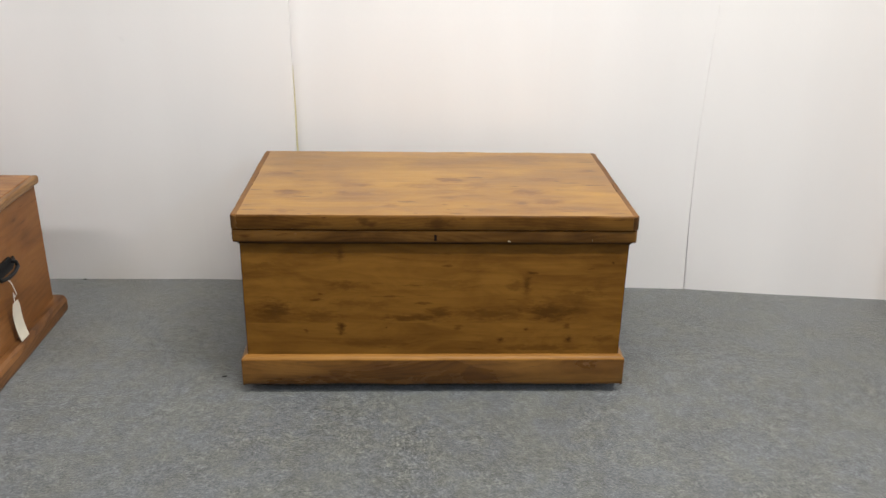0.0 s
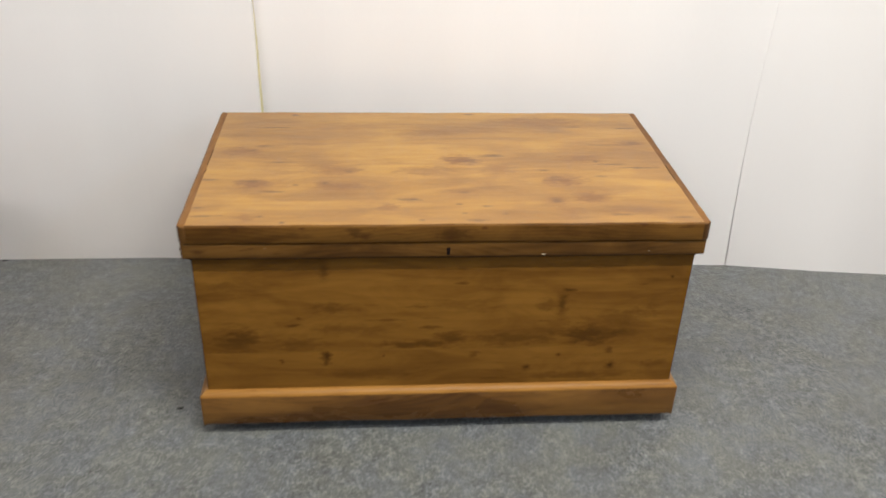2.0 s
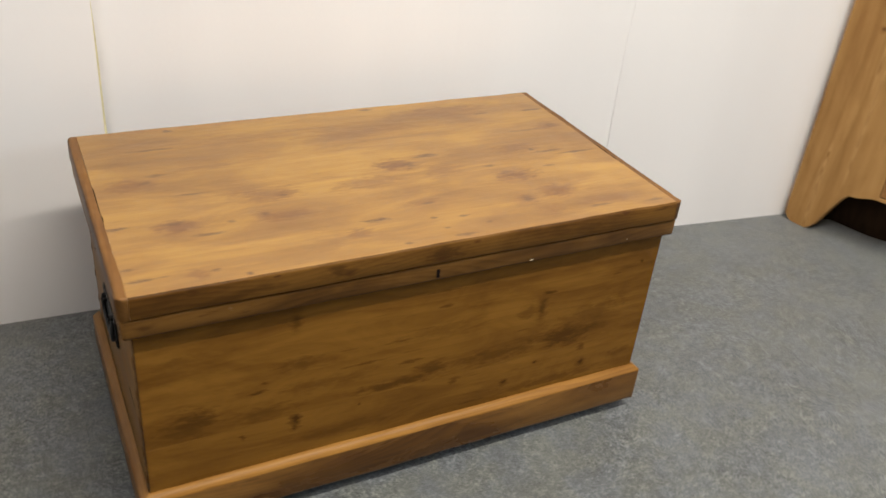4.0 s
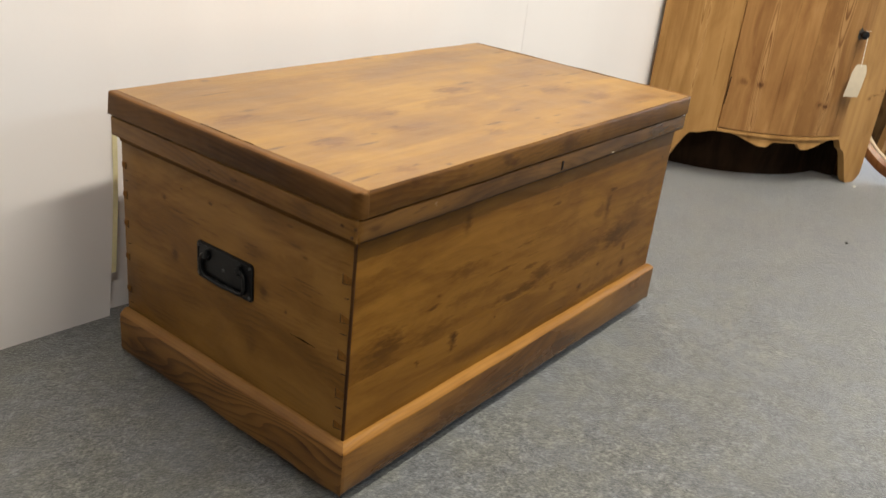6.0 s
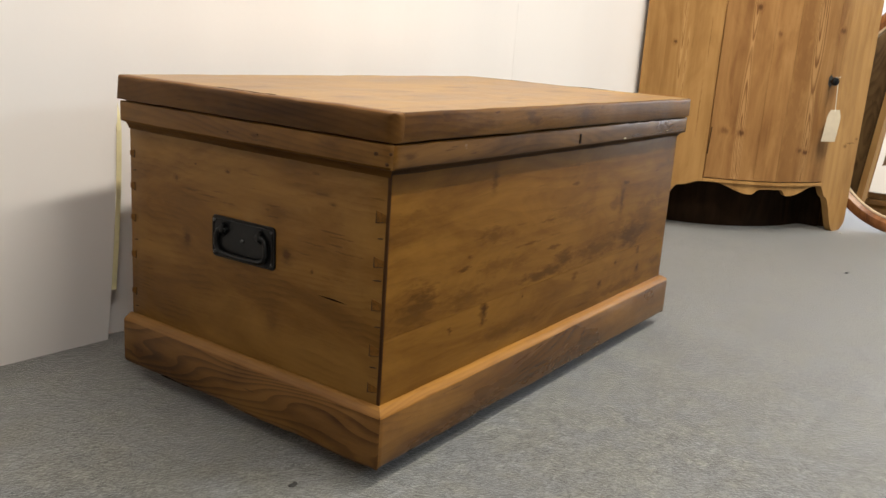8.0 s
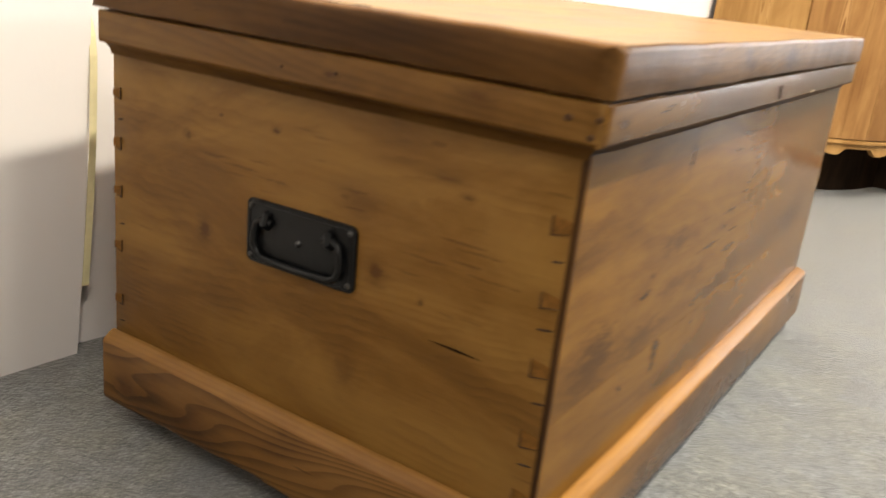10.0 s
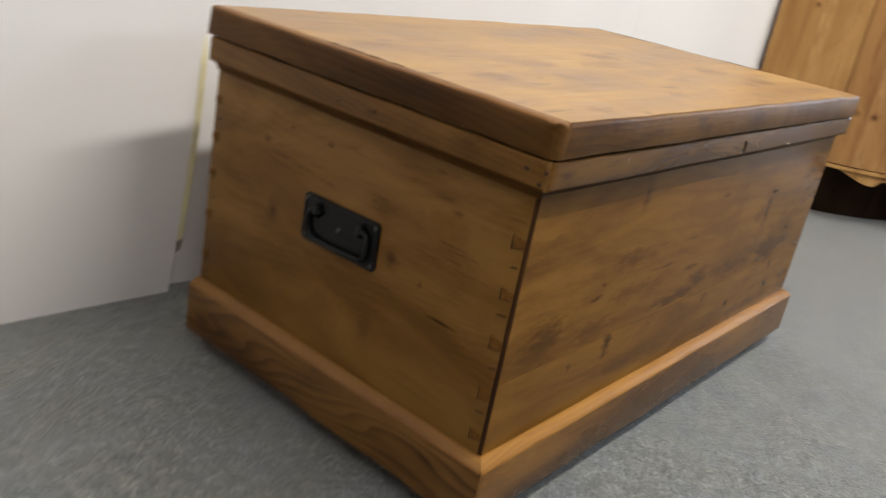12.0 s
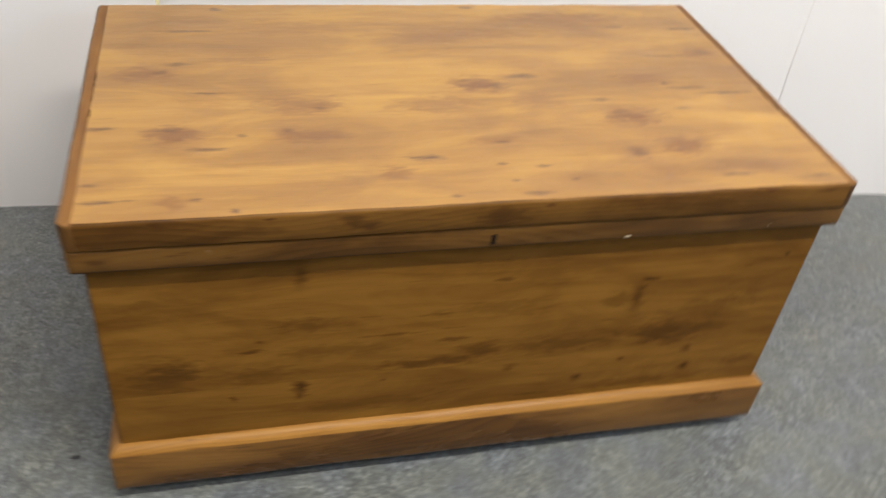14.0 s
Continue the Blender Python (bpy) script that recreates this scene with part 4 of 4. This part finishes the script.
DOOR_FEATHERS = ((0.30, 0.060, 0.46, 0.013), (0.86, 0.060, 0.34, 0.013), (0.26, -0.103, 0.34, 0.012), (0.72, -0.104, 0.36, 0.013))
M_DOOR = pine("russet_pine_door", "ZYX", CK, tone=RUSSET, lines=0.12, blotch=0.30, ring=15, streaks=0.65, shift=22.0, feathers=DOOR_FEATHERS, **SOFT)
M_DOOR_DEEP = pine("deep_russet_pine_door", "ZYX", CK, tone=tuple(tuple(c * 0.90 for c in t) for t in RUSSET), lines=0.12, blotch=0.30, ring=15, streaks=0.65, shift=26.0, feathers=DOOR_FEATHERS, smoke=((0.5, -0.068, 3.0, 0.020, 0.6), (0.22, -0.08, 0.10, 0.03, 0.5)), smoke_tone=(0.190, 0.086, 0.028), **SOFT)
M_BROWN = pine("rough_brown_plank", "ZYX", ((0.25, -0.15, 0.02, 0.012, 0.8), (0.40, -0.1, 0.02, 0.01, 0.7)), tone=((0.14, 0.08, 0.032), (0.085, 0.045, 0.017), (0.04, 0.018, 0.007)), lines=0.25, ring=60, shift=31.0, wander=0.5, gloss=0.6, sheen=0.1)
# Near-black plank tone: the shade under the cupboard is put into the colour.
M_BACK = pine("shade_dark_plank", "ZXY", (), tone=((0.035, 0.019, 0.010), (0.022, 0.012, 0.006), (0.012, 0.006, 0.003)), lines=0.2, shift=41.0, gloss=0.7, sheen=0.08)
CUP_H = 1.15
cup = thing("corner_cupboard", "honey-coloured pine bow-fronted corner cupboard on shaped bracket feet", "cupboard", pose(1.69, 0.15, 0, 0, 0, 0))


def local(p):
    return (p[0] - 1.69, p[1] - 0.15)


CUP_L, DOOR_L, DOOR_R, CUP_R = local((1.480, 0.538)), local((1.532, 0.300)), local((1.850, -0.003)), local((2.046, -0.062))
chord = Vector((DOOR_R[0] - DOOR_L[0], DOOR_R[1] - DOOR_L[1], 0))
bow_out = Vector((chord.y, -chord.x, 0)).normalized()


def on_front(f, out=0.0):
    """A place on the bowed front: f from 0 (west edge of the door) to 1."""
    base = Vector((DOOR_L[0], DOOR_L[1], 0)) + chord * f
    return base + bow_out * (0.050 * 4 * f * (1 - f) + out)


if bow_out.dot(Vector((-1, -1, 0))) < 0:
    bow_out = -bow_out


def upright_sheet(columns, thick, back):
    """A standing board from columns of (place, z0, z1), thickened towards back(i)."""
    bm, front, rear = bmesh.new(), [], []
    for i, (p, z0, z1) in enumerate(columns):
        front.append((bm.verts.new((p.x, p.y, z0)), bm.verts.new((p.x, p.y, z1))))
        q = p + back(i) * thick
        rear.append((bm.verts.new((q.x, q.y, z0)), bm.verts.new((q.x, q.y, z1))))
    for a in range(len(columns) - 1):
        b = a + 1
        bm.faces.new((front[a][0], front[b][0], front[b][1], front[a][1]))
        bm.faces.new((rear[b][0], rear[a][0], rear[a][1], rear[b][1]))
        bm.faces.new((front[a][1], front[b][1], rear[b][1], rear[a][1]))
        bm.faces.new((rear[a][0], rear[b][0], front[b][0], front[a][0]))
    for k in (0, -1):
        bm.faces.new((front[k][0], front[k][1], rear[k][1], rear[k][0]))
    return bm


def smooth_step(a, b, f):
    f = max(0.0, min(1.0, f))
    return a + (b - a) * f * f * (3 - 2 * f)


inward = -bow_out
vl, vd = Vector((*CUP_L, 0)), Vector((*DOOR_L, 0))
cols = []
for k in range(25):
    f = k / 24
    z0 = 0.022 * (1 - f / 0.12) ** 2 if f < 0.12 else 0.0 if f < 0.28 else smooth_step(0.0, 0.150, (f - 0.28) / 0.42) if f < 0.7 else smooth_step(0.150, 0.170, (f - 0.7) / 0.3)
    cols.append((vl.lerp(vd, f), z0, CUP_H))
part("left_stile", upright_sheet(cols, 0.022, lambda i: Vector((1, 0.15, 0)).normalized()), M_CUP, cup, "upright pine board ending in a bracket foot")
vr0, vr1 = Vector((*DOOR_R, 0)), Vector((*CUP_R, 0))
cols = []
for k in range(25):
    f = k / 24
    z0 = smooth_step(0.168, 0.128, f / 0.2) if f < 0.2 else smooth_step(0.128, 0.0, (f - 0.2) / 0.45) if f < 0.65 else 0.0 if f < 0.8 else 0.030 * ((f - 0.8) / 0.2) ** 2
    cols.append((vr0.lerp(vr1, f), z0, CUP_H))
part("right_stile", upright_sheet(cols, 0.022, lambda i: Vector((0.2, 1, 0)).normalized()), M_CUP_R, cup, "upright pine board ending in a bracket foot")


def apron_low(f):
    """The scalloped lower edge of the apron."""
    if f < 0.08:
        return 0.170
    if f < 0.34:
        return smooth_step(0.170, 0.138, (f - 0.08) / 0.26)
    if f < 0.42:
        return smooth_step(0.138, 0.156, (f - 0.36) / 0.06)
    if f < 0.60:
        return 0.157
    if f < 0.66:
        return smooth_step(0.157, 0.137, (f - 0.60) / 0.05)
    return smooth_step(0.137, 0.168, (f - 0.68) / 0.24)


part("apron", upright_sheet([(on_front(k / 60, -0.001), apron_low(k / 60), 0.181) for k in range(61)], 0.022, lambda i: inward), M_CUP, cup, "scalloped apron below the door")
# Added dark board, standing in for the black shade below the apron.
shade_line = [vl + Vector((0.065, -0.03, 0)), vd.lerp(vl, 0.3) + inward * 0.150] + [on_front(k / 24, -0.150) for k in range(2, 23)] + [vr0.lerp(vr1, 0.3) + inward * 0.150, vr1 + Vector((-0.03, 0.08, 0))]
part("shade_board", upright_sheet([(p, 0.0, 0.171) for p in shade_line], 0.010, lambda i: inward), M_BACK, cup, "dark board added behind the apron in place of the shade there")
door = part("door", upright_sheet([(on_front(0.006 + 0.988 * k / 40, -0.004), 0.1845, CUP_H - 0.06) for k in range(41)], 0.016, lambda i: inward), M_DOOR, cup, "bowed door of pine planks with streaky grain")
for f0, f1, wood in ((0.006, 0.350, M_DOOR), (0.352, 0.530, M_DOOR), (0.532, 0.895, M_DOOR_DEEP), (0.897, 0.994, M_DOOR_DEEP)):
    part("plank", upright_sheet([(on_front(f0 + (f1 - f0) * k / 16, 0.003), 0.1850, CUP_H - 0.0605) for k in range(17)], 0.0068, lambda i: inward), wood, door)
part("apron_bead", upright_sheet([(on_front(k / 60, 0.0055), 0.1715, 0.1815) for k in range(61)], 0.008, lambda i: inward), M_CUP, cup, "narrow bead along the top of the apron")
part("cornice", upright_sheet([(on_front(k / 40, 0.004), CUP_H - 0.058, CUP_H) for k in range(41)], 0.025, lambda i: inward), M_CUP, cup)
corner_at = local((2.15, 0.45))
part("top_board", outline_slab([CUP_L, DOOR_L] + [(on_front(k / 12).x, on_front(k / 12).y) for k in range(1, 12)] + [DOOR_R, CUP_R, (CUP_R[0] + 0.07, 0.20), (CUP_R[0] + 0.02, 0.29), (CUP_L[0] + 0.03, CUP_L[1] + 0.01)], CUP_H, CUP_H + 0.02), M_CUP, cup)
part("bottom_board", outline_slab([(CUP_L[0] + 0.03, CUP_L[1] - 0.01), (DOOR_L[0] + 0.03, DOOR_L[1] + 0.01)] + [(on_front(k / 12, -0.03).x, on_front(k / 12, -0.03).y) for k in range(1, 12)] + [(DOOR_R[0], DOOR_R[1] + 0.03), (CUP_R[0] - 0.01, CUP_R[1] + 0.03), (CUP_R[0] + 0.03, 0.25)], 0.172, 0.186), M_CUP, cup)
back_l, back_r = Vector((CUP_L[0] + 0.025, CUP_L[1] - 0.004, 0)), Vector((CUP_R[0] + 0.03, 0.26, 0))
part("back_board", upright_sheet([(back_l, 0.0, CUP_H), (back_r, 0.0, CUP_H)], 0.012, lambda i: Vector((0, -1, 0))), M_BACK, cup, "rough unfinished back board")
part("back_board", upright_sheet([(Vector((CUP_R[0] + 0.0, CUP_R[1] + 0.026, 0)), 0.0, CUP_H), (back_r, 0.0, CUP_H)], 0.012, lambda i: Vector((-1, 0, 0))), M_BROWN, cup, "rough unfinished back board")
kp = on_front(0.895, 0.003)
KNOB = Matrix.Translation((kp.x, kp.y, 0.520)) @ bow_out.to_track_quat("Z", "Y").to_matrix().to_4x4()
M_PEWTER = plain("dull_pewter", (0.10, 0.10, 0.095), 0.45, 0.8, vary=0.4, scale=200)
escutcheon = part("escutcheon", moved(outline_slab([(0.016 * math.cos(a) * (1 if k % 2 else 0.72), 0.020 * math.sin(a) * (1 if k % 2 else 0.72)) for k, a in ((k, math.pi * k / 6) for k in range(12))], 0, 0.003), KNOB), M_PEWTER, door, "small shaped metal escutcheon")
knob_bm = bmesh.new()
prof = [(0.004, 0.0), (0.005, 0.012), (0.011, 0.018), (0.0135, 0.024), (0.012, 0.031), (0.006, 0.034), (0.0001, 0.0345)]
turned = [[knob_bm.verts.new((r * math.cos(2 * math.pi * k / 16), r * math.sin(2 * math.pi * k / 16), h)) for k in range(16)] for r, h in prof]
for r, q in zip(turned, turned[1:]):
    for i in range(16):
        knob_bm.faces.new((r[i], r[(i + 1) % 16], q[(i + 1) % 16], q[i]))
part("knob", moved(knob_bm, KNOB), M_IRON, door, "dark turned knob", smooth=True)
kw = Vector((1.69, 0.15, 0)) + kp + bow_out * 0.028
side_way = chord.normalized()
paper_label("cream card label on a string from the cupboard's knob", "label",
            [(kw.x + side_way.x * 0.016, kw.y + side_way.y * 0.016, 0.535), (kw.x, kw.y, 0.534), (kw.x + 0.004, kw.y - 0.008, 0.510), (kw.x + 0.012, kw.y - 0.012, 0.422)],
            (kw.x + 0.012, kw.y - 0.012, 0.430), (side_way.x, side_way.y, 0.02), (-0.10 * side_way.x, -0.10 * side_way.y, -1), 0.050, 0.105, -0.04, M_CARD)


crack = [on_front(0.006 + 0.0008 * k, 0.0036) for k in range(9)]
part("split", tube([(p.x, p.y, 0.262 + 0.011 * k) for k, p in enumerate(crack)], 0.0015, 6), M_GAP, door, "dark split beside the hinge edge")

# ---- things beyond the cupboard ----
M_MAHOGANY = pine("red_brown_polished_wood", "ZYX", (), tone=((0.30, 0.125, 0.046), (0.20, 0.076, 0.026), (0.10, 0.036, 0.013)), lines=0.2, shift=35.0, gloss=0.22)
# Pale tone stands in for the bright line of the glass bevel.
M_RIM = plain("pale_bevel_rim", (0.55, 0.42, 0.28), 0.4, 0.0)
M_GLASS = plain("mirror_glass", (0.86, 0.87, 0.86), 0.02, 1.0, vary=0.0)

oval = thing("oval_mirror", "oval mirror in a polished red-brown wooden frame, standing on carpet", "mirror", Matrix.Translation((2.096, -0.249, 0.0)) @ Matrix.Rotation(radians(-5.8), 4, "Z") @ Matrix.Rotation(radians(9.6), 4, "Y"))
A, B = 0.351, 0.4065
ring_bm, loops = bmesh.new(), []
section = [(-0.024, 0.0), (-0.022, -0.013), (-0.008, -0.022), (0.010, -0.020), (0.022, -0.010), (0.024, 0.0), (0.020, 0.010), (-0.020, 0.010)]
for k in range(72):
    a = 2 * math.pi * k / 72
    loops.append([ring_bm.verts.new((d, (A + w) * math.cos(a), B + 0.024 + (B + w) * math.sin(a))) for w, d in section])
for k in range(72):
    r, q = loops[k], loops[(k + 1) % 72]
    for i in range(len(section)):
        j = (i + 1) % len(section)
        ring_bm.faces.new((r[i], r[j], q[j], q[i]))
part("frame", ring_bm, M_MAHOGANY, oval, "polished red-brown frame", smooth=True)
glass_bm = bmesh.new()
discs = []
for d in (-0.002, 0.002):
    discs.append([glass_bm.verts.new((d, (A - 0.018) * math.cos(2 * math.pi * k / 72), B + 0.024 + (B - 0.018) * math.sin(2 * math.pi * k / 72))) for k in range(72)])
glass_bm.faces.new(discs[0])
glass_bm.faces.new(discs[1][::-1])
for i in range(72):
    glass_bm.faces.new((discs[0][i], discs[0][(i + 1) % 72], discs[1][(i + 1) % 72], discs[1][i]))
part("mirror_glass", glass_bm, M_GLASS, oval)
rim_at = [(-0.010, (A - 0.026) * math.cos(2 * math.pi * k / 72), B + 0.024 + (B - 0.026) * math.sin(2 * math.pi * k / 72)) for k in range(73)]
part("inner_rim", tube(rim_at, 0.0045, 8), M_RIM, oval, "pale thin inner rim", smooth=True)

# ---- specks on the carpet ----
for x, y, r, mat, label in ((-0.553, 0.083, 0.0055, M_LINT, "dark scrap of lint on the carpet"), (1.345, -0.215, 0.006, M_LINT, "dark scrap of lint on the carpet"),
                            (-1.129, 0.704, 0.006, M_LINT, "dark scrap of lint beside the wall board"), (1.955, -0.075, 0.0065, M_PAINT_CHIP, "pale scrap beside the cupboard's foot")):
    speck = bmesh.new()
    bmesh.ops.create_icosphere(speck, subdivisions=2, radius=r)
    for v in speck.verts:
        v.co = Vector((v.co.x * 1.3, v.co.y * 0.7, max(v.co.z * 0.4, -0.0005))) + 0.35 * r * noise.noise_vector(v.co * 260 + Vector((x, y, 0)))
        v.co.z = max(v.co.z, -0.0005)
    ob = part("lint_scrap", speck, mat)
    ob.location = (x, y, 0.0005)
    tagged(ob, label, "lint", "scraps on the carpet")
